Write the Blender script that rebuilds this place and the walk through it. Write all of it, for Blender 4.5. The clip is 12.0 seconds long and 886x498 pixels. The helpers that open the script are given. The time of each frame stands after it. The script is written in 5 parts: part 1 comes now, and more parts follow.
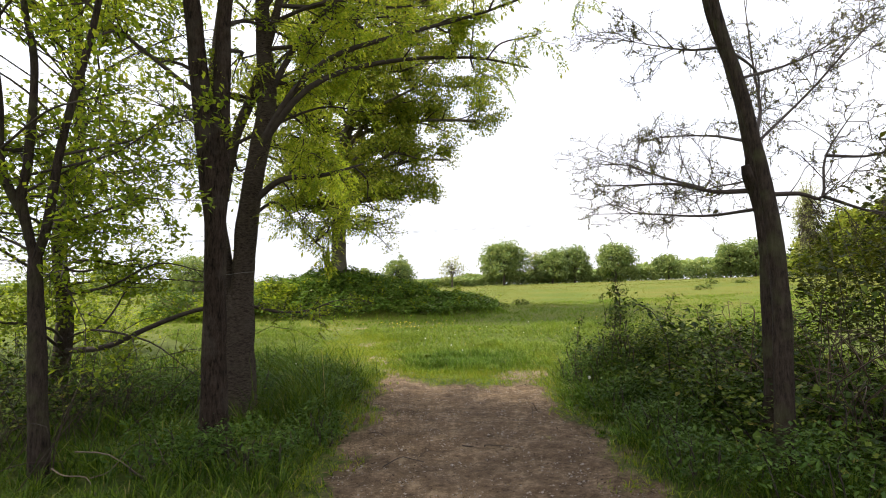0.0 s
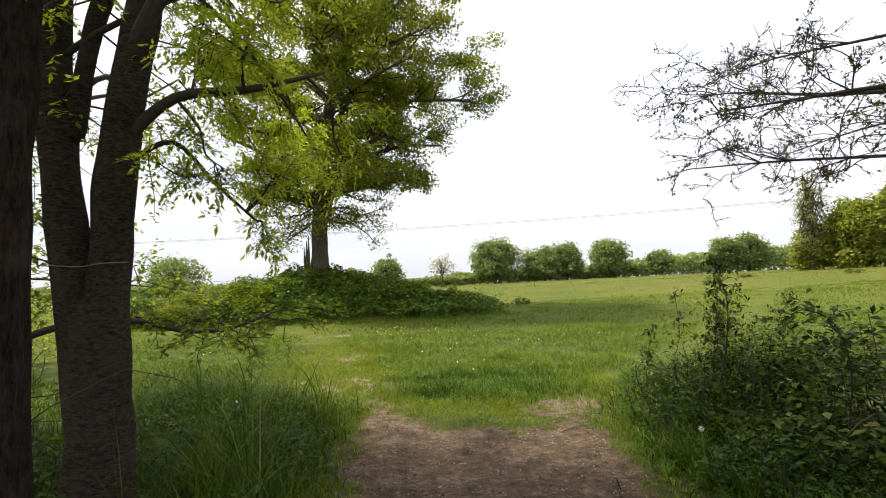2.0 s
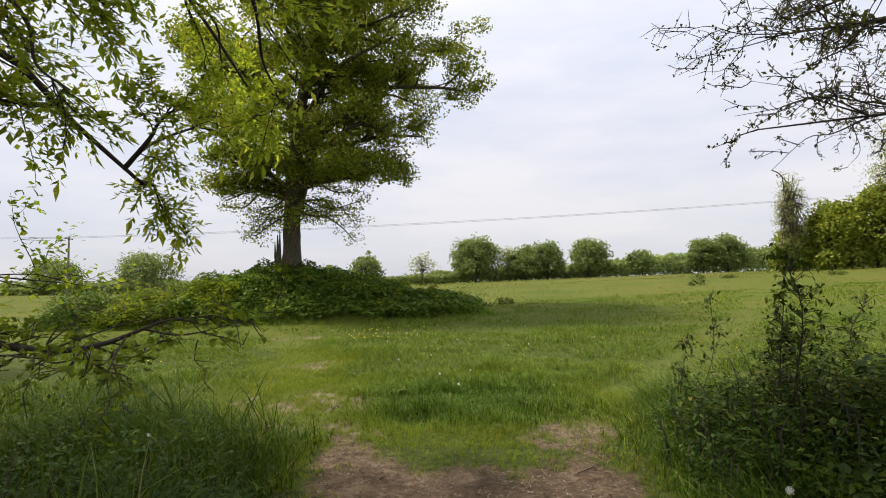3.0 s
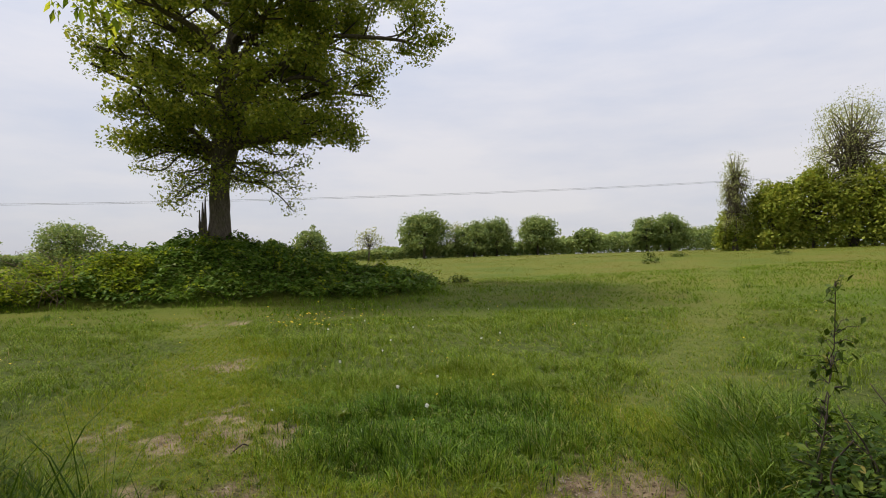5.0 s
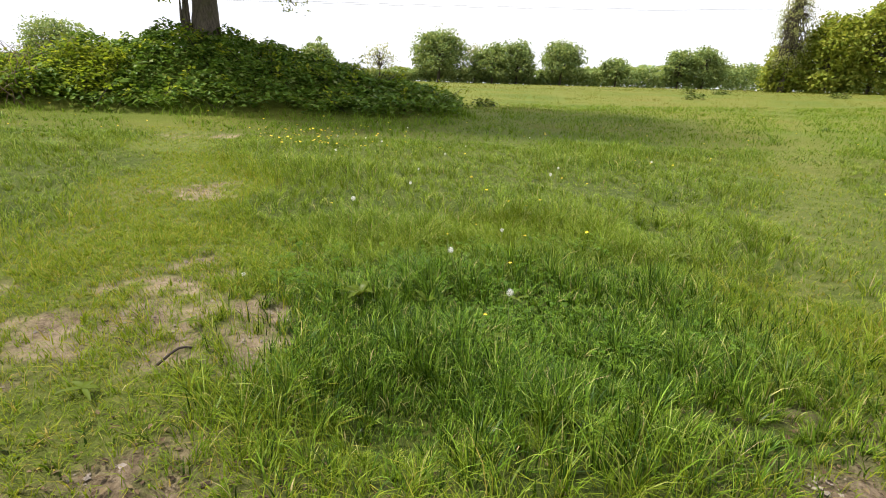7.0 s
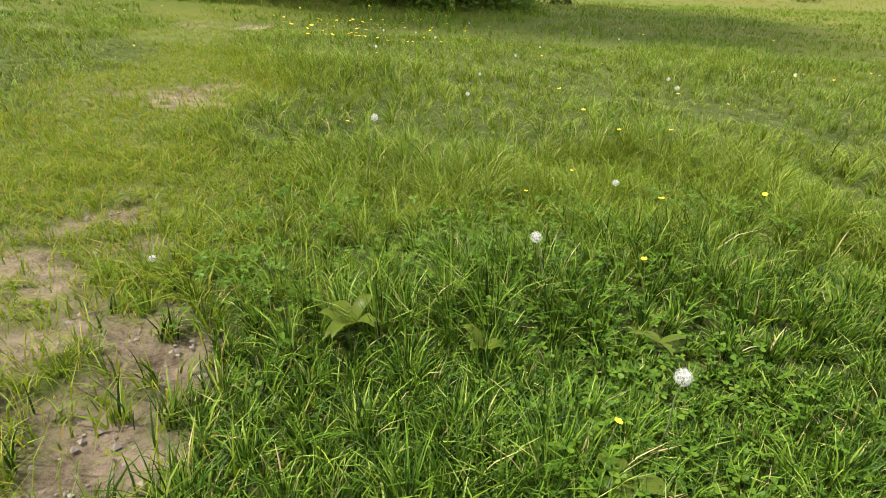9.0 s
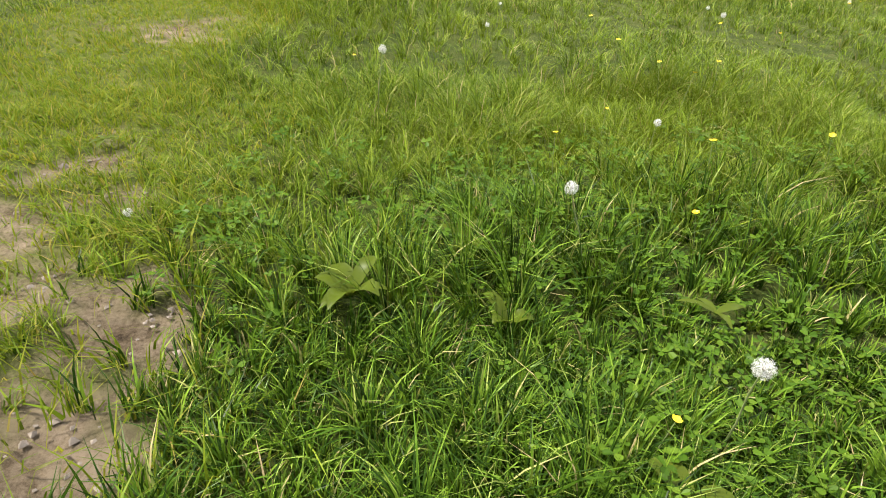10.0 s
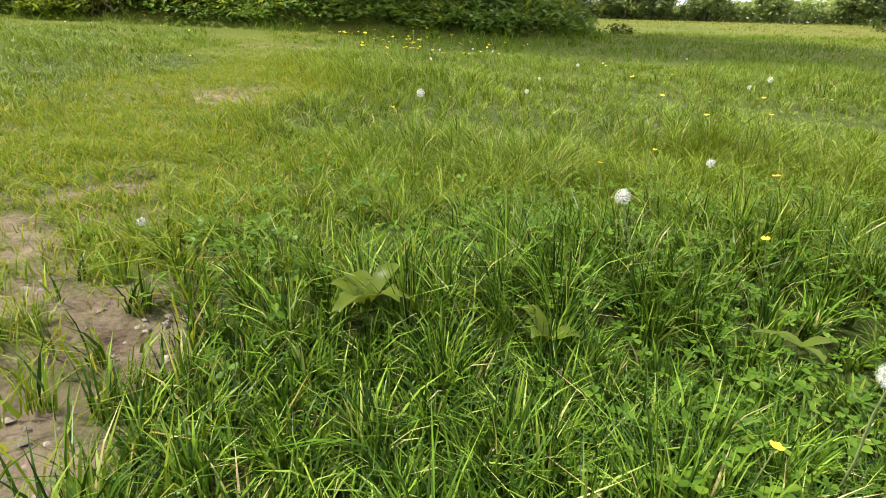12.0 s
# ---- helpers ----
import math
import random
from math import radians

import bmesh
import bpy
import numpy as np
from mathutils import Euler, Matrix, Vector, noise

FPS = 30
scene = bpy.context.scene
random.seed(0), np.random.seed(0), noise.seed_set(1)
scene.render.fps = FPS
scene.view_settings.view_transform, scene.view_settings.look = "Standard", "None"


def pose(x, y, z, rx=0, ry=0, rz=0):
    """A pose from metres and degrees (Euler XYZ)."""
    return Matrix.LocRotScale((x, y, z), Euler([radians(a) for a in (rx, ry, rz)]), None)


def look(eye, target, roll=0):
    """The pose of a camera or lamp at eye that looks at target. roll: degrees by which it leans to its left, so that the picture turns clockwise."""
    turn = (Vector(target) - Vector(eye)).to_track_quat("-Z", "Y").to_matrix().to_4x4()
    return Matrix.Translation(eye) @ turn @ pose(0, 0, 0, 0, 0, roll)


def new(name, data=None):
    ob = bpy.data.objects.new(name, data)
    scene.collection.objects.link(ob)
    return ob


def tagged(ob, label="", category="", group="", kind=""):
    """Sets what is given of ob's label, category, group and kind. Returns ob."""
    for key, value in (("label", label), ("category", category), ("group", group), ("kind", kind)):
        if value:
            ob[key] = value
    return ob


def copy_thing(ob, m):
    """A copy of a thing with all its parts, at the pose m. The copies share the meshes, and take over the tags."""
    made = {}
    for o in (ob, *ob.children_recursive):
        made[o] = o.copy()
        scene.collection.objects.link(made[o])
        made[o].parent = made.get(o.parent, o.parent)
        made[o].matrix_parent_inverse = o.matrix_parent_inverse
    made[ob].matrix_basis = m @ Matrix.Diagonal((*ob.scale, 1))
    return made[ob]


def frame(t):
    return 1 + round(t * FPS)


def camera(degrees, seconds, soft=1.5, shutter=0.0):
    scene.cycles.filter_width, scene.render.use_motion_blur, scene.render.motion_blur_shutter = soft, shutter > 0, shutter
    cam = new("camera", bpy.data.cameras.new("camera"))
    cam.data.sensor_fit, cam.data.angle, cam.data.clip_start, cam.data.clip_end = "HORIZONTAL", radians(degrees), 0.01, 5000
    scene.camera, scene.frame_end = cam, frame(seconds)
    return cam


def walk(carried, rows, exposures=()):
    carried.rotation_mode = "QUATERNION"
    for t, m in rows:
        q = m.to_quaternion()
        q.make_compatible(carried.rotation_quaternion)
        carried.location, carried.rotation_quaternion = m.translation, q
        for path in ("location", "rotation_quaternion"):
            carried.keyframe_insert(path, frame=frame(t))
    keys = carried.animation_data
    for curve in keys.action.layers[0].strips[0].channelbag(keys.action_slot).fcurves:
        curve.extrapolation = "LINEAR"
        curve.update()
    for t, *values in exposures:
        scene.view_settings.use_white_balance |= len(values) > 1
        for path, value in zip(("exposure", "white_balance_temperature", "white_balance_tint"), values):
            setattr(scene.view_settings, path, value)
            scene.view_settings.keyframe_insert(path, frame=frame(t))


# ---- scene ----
cam = camera(77.4, 12.0, soft=1.0)
PATH = [
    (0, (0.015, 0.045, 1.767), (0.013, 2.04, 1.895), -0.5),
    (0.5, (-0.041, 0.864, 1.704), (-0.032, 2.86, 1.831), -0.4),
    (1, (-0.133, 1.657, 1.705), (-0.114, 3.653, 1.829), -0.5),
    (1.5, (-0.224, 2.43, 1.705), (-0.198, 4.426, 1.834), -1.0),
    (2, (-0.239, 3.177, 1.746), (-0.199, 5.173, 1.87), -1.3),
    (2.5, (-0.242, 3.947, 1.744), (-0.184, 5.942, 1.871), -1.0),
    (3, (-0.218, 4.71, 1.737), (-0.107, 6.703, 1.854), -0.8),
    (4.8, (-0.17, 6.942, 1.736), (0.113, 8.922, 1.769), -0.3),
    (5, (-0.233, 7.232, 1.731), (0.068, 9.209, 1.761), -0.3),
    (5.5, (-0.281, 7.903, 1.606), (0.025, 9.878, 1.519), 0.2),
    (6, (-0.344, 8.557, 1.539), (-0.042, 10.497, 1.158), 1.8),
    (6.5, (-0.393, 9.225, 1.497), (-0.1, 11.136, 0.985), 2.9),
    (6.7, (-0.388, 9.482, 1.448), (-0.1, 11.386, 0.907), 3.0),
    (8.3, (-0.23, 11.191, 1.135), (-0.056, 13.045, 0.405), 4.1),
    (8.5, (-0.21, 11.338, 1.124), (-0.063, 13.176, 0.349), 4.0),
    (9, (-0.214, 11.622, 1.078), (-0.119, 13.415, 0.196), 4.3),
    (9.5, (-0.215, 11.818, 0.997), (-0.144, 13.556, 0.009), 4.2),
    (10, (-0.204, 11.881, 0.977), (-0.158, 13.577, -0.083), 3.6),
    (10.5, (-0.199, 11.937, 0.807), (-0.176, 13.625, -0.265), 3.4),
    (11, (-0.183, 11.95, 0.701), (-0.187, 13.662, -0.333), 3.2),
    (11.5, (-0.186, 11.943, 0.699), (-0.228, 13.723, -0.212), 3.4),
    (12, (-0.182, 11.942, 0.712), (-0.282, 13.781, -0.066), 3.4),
]
EXPOSURES = [(0.0, 0.60), (1.0, 0.52), (2.0, 0.36), (3.0, -0.02), (5.0, -0.24), (5.5, -0.22), (6.0, 0.06), (6.5, 0.42), (8.5, 0.74), (10.0, 0.80), (11.0, 0.88), (12.0, 0.85)]
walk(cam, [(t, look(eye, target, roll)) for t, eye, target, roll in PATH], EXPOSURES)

# ---- world and sun: bright, thinly overcast ----
SUN_AZIMUTH, SUN_HEIGHT = -80.0, 58.0        # degrees from straight ahead (left is minus), and above the horizon
world = bpy.data.worlds.new("overcast_sky")
scene.world = world
world.use_nodes = True
wn, wl = world.node_tree.nodes, world.node_tree.links
wn.clear()
w_out = wn.new("ShaderNodeOutputWorld")
w_bg = wn.new("ShaderNodeBackground")
w_sky = wn.new("ShaderNodeTexSky")
w_sky.sky_type, w_sky.sun_disc = "NISHITA", False
w_sky.sun_elevation, w_sky.sun_rotation = radians(SUN_HEIGHT), radians(SUN_AZIMUTH)
w_dim = wn.new("ShaderNodeVectorMath")
w_dim.operation = "SCALE"
w_dim.inputs["Scale"].default_value = 0.11
w_tc = wn.new("ShaderNodeTexCoord")
w_map = wn.new("ShaderNodeMapping")
w_map.inputs["Scale"].default_value = (1.2, 1.2, 5.0)
w_map.inputs["Rotation"].default_value = (0.1, 0.12, 0.4)
w_noise = wn.new("ShaderNodeTexNoise")
w_noise.inputs["Scale"].default_value, w_noise.inputs["Detail"].default_value, w_noise.inputs["Roughness"].default_value = 1.4, 7.0, 0.55
w_ramp = wn.new("ShaderNodeValToRGB")
w_ramp.color_ramp.elements[0].position, w_ramp.color_ramp.elements[0].color = 0.30, (0.66, 0.71, 0.86, 1)
w_ramp.color_ramp.elements[1].position, w_ramp.color_ramp.elements[1].color = 0.66, (0.95, 0.92, 0.95, 1)
w_mix = wn.new("ShaderNodeMix")
w_mix.data_type = "RGBA"
w_mix.inputs["Factor"].default_value = 0.86
wl.new(w_tc.outputs["Generated"], w_map.inputs["Vector"])
wl.new(w_map.outputs["Vector"], w_noise.inputs["Vector"])
wl.new(w_noise.outputs["Fac"], w_ramp.inputs["Fac"])
wl.new(w_sky.outputs["Color"], w_dim.inputs[0])
wl.new(w_dim.outputs["Vector"], w_mix.inputs[6])
wl.new(w_ramp.outputs["Color"], w_mix.inputs[7])
w_sep = wn.new("ShaderNodeSeparateXYZ")
w_up = wn.new("ShaderNodeMapRange")             # an overcast sky is brightest overhead
w_up.inputs["From Min"].default_value, w_up.inputs["From Max"].default_value = 0.0, 1.0
w_up.inputs["To Min"].default_value, w_up.inputs["To Max"].default_value = 0.90, 1.7
w_lift = wn.new("ShaderNodeVectorMath")
w_lift.operation = "SCALE"
wl.new(w_tc.outputs["Generated"], w_sep.inputs["Vector"])
wl.new(w_sep.outputs["Z"], w_up.inputs["Value"])
wl.new(w_up.outputs["Result"], w_lift.inputs["Scale"])
wl.new(w_mix.outputs[2], w_lift.inputs[0])
wl.new(w_lift.outputs["Vector"], w_bg.inputs["Color"])
w_bg.inputs["Strength"].default_value = 1.0
wl.new(w_bg.outputs["Background"], w_out.inputs["Surface"])

sun = new("sun", bpy.data.lights.new("sun", "SUN"))
sun.data.energy, sun.data.angle, sun.data.color = 5.0, radians(7), (1.0, 0.94, 0.83)
a, e = radians(SUN_AZIMUTH), radians(SUN_HEIGHT)
sun.matrix_world = look((30 * math.sin(a) * math.cos(e), 30 * math.cos(a) * math.cos(e), 30 * math.sin(e)), (0, 0, 0))

# ---- materials ----
def material(name, rough=0.8):
    m = bpy.data.materials.new(name)
    m.use_nodes = True
    n, l = m.node_tree.nodes, m.node_tree.links
    b = n["Principled BSDF"]
    b.inputs["Roughness"].default_value = rough
    b.inputs["Specular IOR Level"].default_value = 0.3
    return m, n, l, b


def ramp(n, stops):
    r = n.new("ShaderNodeValToRGB").color_ramp
    while len(r.elements) < len(stops):
        r.elements.new(0.5)
    for el, (p, c) in zip(r.elements, stops):
        el.position, el.color = p, (*c, 1)
    return n[-1]


def foliage(name, colours, glow=0.4, rough=0.55, patch=0.0, patch_colour=(0.2, 0.2, 0.03), passed=(1.25, 1.15, 0.8)):
    """Leaves and blades: colour varies from island to island and in broad patches, and light passes through."""
    m, n, l, b = material(name, rough)
    geo = n.new("ShaderNodeNewGeometry")
    r = ramp(n, colours)
    l.new(geo.outputs["Random Per Island"], r.inputs["Fac"])
    noise_n = n.new("ShaderNodeTexNoise")
    noise_n.inputs["Scale"].default_value, noise_n.inputs["Detail"].default_value = 0.55, 4.0
    tc = n.new("ShaderNodeTexCoord")
    l.new(tc.outputs["Object"], noise_n.inputs["Vector"])
    edge = ramp(n, [(0.42, (0, 0, 0)), (0.68, (1, 1, 1))])
    l.new(noise_n.outputs["Fac"], edge.inputs["Fac"])
    scale = n.new("ShaderNodeMath")
    scale.operation = "MULTIPLY"
    scale.inputs[1].default_value = patch
    l.new(edge.outputs["Color"], scale.inputs[0])
    mix = n.new("ShaderNodeMix")
    mix.data_type = "RGBA"
    l.new(scale.outputs[0], mix.inputs["Factor"])
    l.new(r.outputs["Color"], mix.inputs[6])
    mix.inputs[7].default_value = (*patch_colour, 1)
    l.new(mix.outputs[2], b.inputs["Base Color"])
    tr = n.new("ShaderNodeBsdfTranslucent")
    thru = n.new("ShaderNodeVectorMath")
    thru.operation = "MULTIPLY"
    thru.inputs[1].default_value = passed
    l.new(mix.outputs[2], thru.inputs[0])
    l.new(thru.outputs["Vector"], tr.inputs["Color"])
    b.inputs["Specular IOR Level"].default_value = 0.10
    sh = n.new("ShaderNodeMixShader")
    sh.inputs["Fac"].default_value = glow
    l.new(b.outputs["BSDF"], sh.inputs[1])
    l.new(tr.outputs["BSDF"], sh.inputs[2])
    l.new(sh.outputs["Shader"], n["Material Output"].inputs["Surface"])
    return m


def bark(name, dark, light, scale=9.0, bump=0.6, moss=0.0, along=0.22):
    m, n, l, b = material(name, 0.9)
    b.inputs["Specular IOR Level"].default_value = 0.1
    tc = n.new("ShaderNodeTexCoord")
    mp = n.new("ShaderNodeMapping")
    mp.inputs["Scale"].default_value = (1, 1, along)
    l.new(tc.outputs["Object"], mp.inputs["Vector"])
    fine = n.new("ShaderNodeTexNoise")
    fine.inputs["Scale"].default_value, fine.inputs["Detail"].default_value, fine.inputs["Roughness"].default_value = scale * 4, 10, 0.8
    l.new(mp.outputs["Vector"], fine.inputs["Vector"])
    broad = n.new("ShaderNodeTexNoise")
    broad.inputs["Scale"].default_value, broad.inputs["Detail"].default_value = 4.5, 9
    l.new(tc.outputs["Object"], broad.inputs["Vector"])
    r = ramp(n, [(0.38, dark), (0.62, light)])
    l.new(fine.outputs["Fac"], r.inputs["Fac"])
    mix = n.new("ShaderNodeMix")
    mix.data_type = "RGBA"
    edge = ramp(n, [(0.5, (0, 0, 0)), (0.72, (1, 1, 1))])
    l.new(broad.outputs["Fac"], edge.inputs["Fac"])
    k = n.new("ShaderNodeMath")
    k.operation = "MULTIPLY"
    k.inputs[1].default_value = 0.55 + moss
    l.new(edge.outputs["Color"], k.inputs[0])
    l.new(k.outputs[0], mix.inputs["Factor"])
    l.new(r.outputs["Color"], mix.inputs[6])
    mix.inputs[7].default_value = (0.075, 0.075, 0.035, 1) if moss else (0.105, 0.086, 0.066, 1)
    l.new(mix.outputs[2], b.inputs["Base Color"])
    bp = n.new("ShaderNodeBump")
    bp.inputs["Strength"].default_value, bp.inputs["Distance"].default_value = bump, 0.035
    l.new(fine.outputs["Fac"], bp.inputs["Height"])
    l.new(bp.outputs["Normal"], b.inputs["Normal"])
    return m


def plain(name, colour, rough=0.7, spread=0.25, scale=20.0):
    m, n, l, b = material(name, rough)
    tc = n.new("ShaderNodeTexCoord")
    t = n.new("ShaderNodeTexNoise")
    t.inputs["Scale"].default_value, t.inputs["Detail"].default_value = scale, 6
    l.new(tc.outputs["Object"], t.inputs["Vector"])
    r = ramp(n, [(0.3, tuple(c * (1 - spread) for c in colour)), (0.7, tuple(min(1, c * (1 + spread)) for c in colour))])
    l.new(t.outputs["Fac"], r.inputs["Fac"])
    l.new(r.outputs["Color"], b.inputs["Base Color"])
    return m


def ground_material():
    """Trodden soil where the ground is bare, mown-looking green turf elsewhere."""
    m, n, l, b = material("meadow_ground", 0.95)
    b.inputs["Specular IOR Level"].default_value = 0.15
    tc = n.new("ShaderNodeTexCoord")
    at = n.new("ShaderNodeAttribute")
    at.attribute_name = "bare"

    def noise_at(scale, detail=6.0, rough=0.6):
        t = n.new("ShaderNodeTexNoise")
        t.inputs["Scale"].default_value, t.inputs["Detail"].default_value, t.inputs["Roughness"].default_value = scale, detail, rough
        l.new(tc.outputs["Object"], t.inputs["Vector"])
        return t
    fine, clod, mid, broad = noise_at(75, 8, 0.85), noise_at(13, 6, 0.7), noise_at(3.2, 6), noise_at(0.16, 5)
    soil = ramp(n, [(0.36, (0.026, 0.017, 0.010)), (0.46, (0.088, 0.059, 0.035)), (0.56, (0.145, 0.100, 0.061)), (0.66, (0.26, 0.19, 0.122))])
    add = n.new("ShaderNodeMath")
    add.operation = "MULTIPLY_ADD"
    add.inputs[1].default_value = 0.55
    clump = n.new("ShaderNodeMath")
    clump.operation = "MULTIPLY_ADD"
    clump.inputs[1].default_value, clump.inputs[2].default_value = 0.54, -0.185
    l.new(clod.outputs["Fac"], clump.inputs[0])
    l.new(fine.outputs["Fac"], add.inputs[0])
    l.new(clump.outputs[0], add.inputs[2])
    add2 = n.new("ShaderNodeMath")
    add2.operation = "MULTIPLY_ADD"
    add2.inputs[1].default_value = 0.38
    l.new(mid.outputs["Fac"], add2.inputs[0])
    l.new(add.outputs[0], add2.inputs[2])
    l.new(add2.outputs[0], soil.inputs["Fac"])
    # Past the trees soil turns paler: open light put into its colour as dryness.
    pale = ramp(n, [(0.36, (0.042, 0.028, 0.017)), (0.46, (0.150, 0.108, 0.070)), (0.62, (0.36, 0.28, 0.20))])
    l.new(add2.outputs[0], pale.inputs["Fac"])
    dry = n.new("ShaderNodeAttribute")
    dry.attribute_name = "dry"
    m0 = n.new("ShaderNodeMix")
    m0.data_type = "RGBA"
    l.new(dry.outputs["Fac"], m0.inputs["Factor"])
    l.new(soil.outputs["Color"], m0.inputs[6])
    l.new(pale.outputs["Color"], m0.inputs[7])
    moss = ramp(n, [(0.3, (0.035, 0.050, 0.010)), (0.5, (0.085, 0.110, 0.016)), (0.7, (0.17, 0.165, 0.05))])
    l.new(add2.outputs[0], moss.inputs["Fac"])
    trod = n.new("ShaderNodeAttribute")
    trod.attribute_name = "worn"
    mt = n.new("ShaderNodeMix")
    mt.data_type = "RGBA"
    # Turf is kept dark: shade between the long blades is put into its colour.
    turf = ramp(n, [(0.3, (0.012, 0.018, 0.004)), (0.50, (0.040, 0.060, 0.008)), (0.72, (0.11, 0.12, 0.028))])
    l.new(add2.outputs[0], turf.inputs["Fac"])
    field = ramp(n, [(0.35, (0.072, 0.100, 0.010)), (0.5, (0.098, 0.112, 0.013)), (0.66, (0.120, 0.112, 0.020))])
    l.new(broad.outputs["Fac"], field.inputs["Fac"])
    far = n.new("ShaderNodeAttribute")
    far.attribute_name = "open_field"
    m1 = n.new("ShaderNodeMix")
    m1.data_type = "RGBA"
    l.new(far.outputs["Fac"], m1.inputs["Factor"])
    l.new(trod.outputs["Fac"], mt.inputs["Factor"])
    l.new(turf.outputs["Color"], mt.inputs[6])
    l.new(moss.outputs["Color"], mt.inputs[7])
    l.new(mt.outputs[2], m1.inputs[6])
    l.new(field.outputs["Color"], m1.inputs[7])
    m2 = n.new("ShaderNodeMix")
    m2.data_type = "RGBA"
    l.new(at.outputs["Fac"], m2.inputs["Factor"])
    l.new(m1.outputs[2], m2.inputs[6])
    damp_n = noise_at(1.3, 8, 0.7)
    damp = ramp(n, [(0.36, (0.66, 0.63, 0.60)), (0.50, (0.86, 0.85, 0.84)), (0.64, (1.05, 1.03, 1.0))])
    l.new(damp_n.outputs["Fac"], damp.inputs["Fac"])
    wet = n.new("ShaderNodeMix")
    wet.data_type, wet.blend_type = "RGBA", "MULTIPLY"
    wet.inputs["Factor"].default_value = 1.0
    l.new(m0.outputs[2], wet.inputs[6])
    l.new(damp.outputs["Color"], wet.inputs[7])
    l.new(wet.outputs[2], m2.inputs[7])
    l.new(m2.outputs[2], b.inputs["Base Color"])
    bp = n.new("ShaderNodeBump")
    bp.inputs["Strength"].default_value, bp.inputs["Distance"].default_value = 0.9, 0.04
    l.new(add2.outputs[0], bp.inputs["Height"])
    l.new(bp.outputs["Normal"], b.inputs["Normal"])
    return m


M_GROUND = ground_material()
M_GRASS = foliage("grass_blades", [(0.0, (0.045, 0.077, 0.007)), (0.3, (0.084, 0.140, 0.010)), (0.65, (0.149, 0.225, 0.017)), (0.9, (0.240, 0.315, 0.031)), (0.96, (0.310, 0.333, 0.085)), (1.0, (0.400, 0.297, 0.182))], 0.22, 0.42, 0.35, (0.190, 0.240, 0.014))
# Own deep green; the lowered dark stops also stand in for shade between blades.
M_LUSH = foliage("tussock_blades", [(0.0, (0.013, 0.032, 0.004)), (0.35, (0.037, 0.083, 0.009)), (0.65, (0.096, 0.182, 0.014)), (0.9, (0.203, 0.320, 0.034)), (0.97, (0.333, 0.399, 0.094)), (1.0, (0.493, 0.363, 0.207))], 0.2, 0.34)
M_WORN = foliage("worn_grass", [(0.0, (0.102, 0.174, 0.009)), (0.6, (0.187, 0.248, 0.015)), (0.9, (0.262, 0.264, 0.033)), (1.0, (0.344, 0.274, 0.075))], 0.4, 0.6)
# Meadow greens copied with less spread, to even out sunlit tips far off.
M_PASTURE = foliage("pasture_grass", [(0.0, (0.070, 0.126, 0.007)), (0.5, (0.116, 0.194, 0.011)), (0.9, (0.177, 0.262, 0.018)), (1.0, (0.260, 0.291, 0.054))], 0.25, 0.6, 0.5, (0.080, 0.150, 0.009))
# Darker than the meadow grass: the canopy's shade is put into this green.
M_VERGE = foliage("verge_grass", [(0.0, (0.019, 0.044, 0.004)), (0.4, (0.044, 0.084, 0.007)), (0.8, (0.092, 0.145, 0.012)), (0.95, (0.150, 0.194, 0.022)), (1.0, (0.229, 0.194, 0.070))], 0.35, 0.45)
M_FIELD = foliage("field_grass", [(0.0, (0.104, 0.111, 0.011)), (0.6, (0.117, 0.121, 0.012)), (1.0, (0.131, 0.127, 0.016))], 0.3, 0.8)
M_OAK = foliage("oak_leaves", [(0.0, (0.093, 0.124, 0.027)), (0.5, (0.173, 0.207, 0.036)), (1.0, (0.296, 0.284, 0.053))], 0.5, 0.5, passed=(1.6, 1.6, 0.7))
M_ASH = foliage("ash_leaves", [(0.0, (0.146, 0.200, 0.028)), (0.5, (0.253, 0.302, 0.035)), (1.0, (0.411, 0.398, 0.058))], 0.5, 0.5, passed=(1.65, 1.7, 0.8))
M_THICKET = foliage("thicket_leaves", [(0.0, (0.084, 0.123, 0.014)), (0.5, (0.152, 0.203, 0.020)), (1.0, (0.254, 0.275, 0.029))], 0.55, 0.5, passed=(1.5, 1.5, 0.9))
# Bramble and nettle greens are lowered to carry the shade of the trees.
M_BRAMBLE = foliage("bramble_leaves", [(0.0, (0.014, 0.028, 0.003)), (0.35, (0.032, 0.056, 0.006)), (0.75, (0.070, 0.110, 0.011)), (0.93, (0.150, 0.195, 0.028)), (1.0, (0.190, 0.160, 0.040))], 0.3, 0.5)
# M_THICKET greens scaled down, so the shade behind the leaning tree is in them.
M_HAZEL = foliage("shaded_hazel_leaves", [(0.0, (0.018, 0.029, 0.004)), (0.5, (0.036, 0.046, 0.006)), (1.0, (0.062, 0.065, 0.010))], 0.42, 0.5, passed=(1.4, 1.3, 0.8))
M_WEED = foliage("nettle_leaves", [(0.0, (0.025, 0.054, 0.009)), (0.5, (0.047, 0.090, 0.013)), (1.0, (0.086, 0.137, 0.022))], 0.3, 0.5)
# Bramble greens again, raised for the open light that falls on the bank.
M_BANK = foliage("lit_bramble_leaves", [(0.0, (0.058, 0.111, 0.018)), (0.5, (0.100, 0.175, 0.023)), (0.9, (0.152, 0.230, 0.035)), (1.0, (0.200, 0.235, 0.083))], 0.35, 0.5)
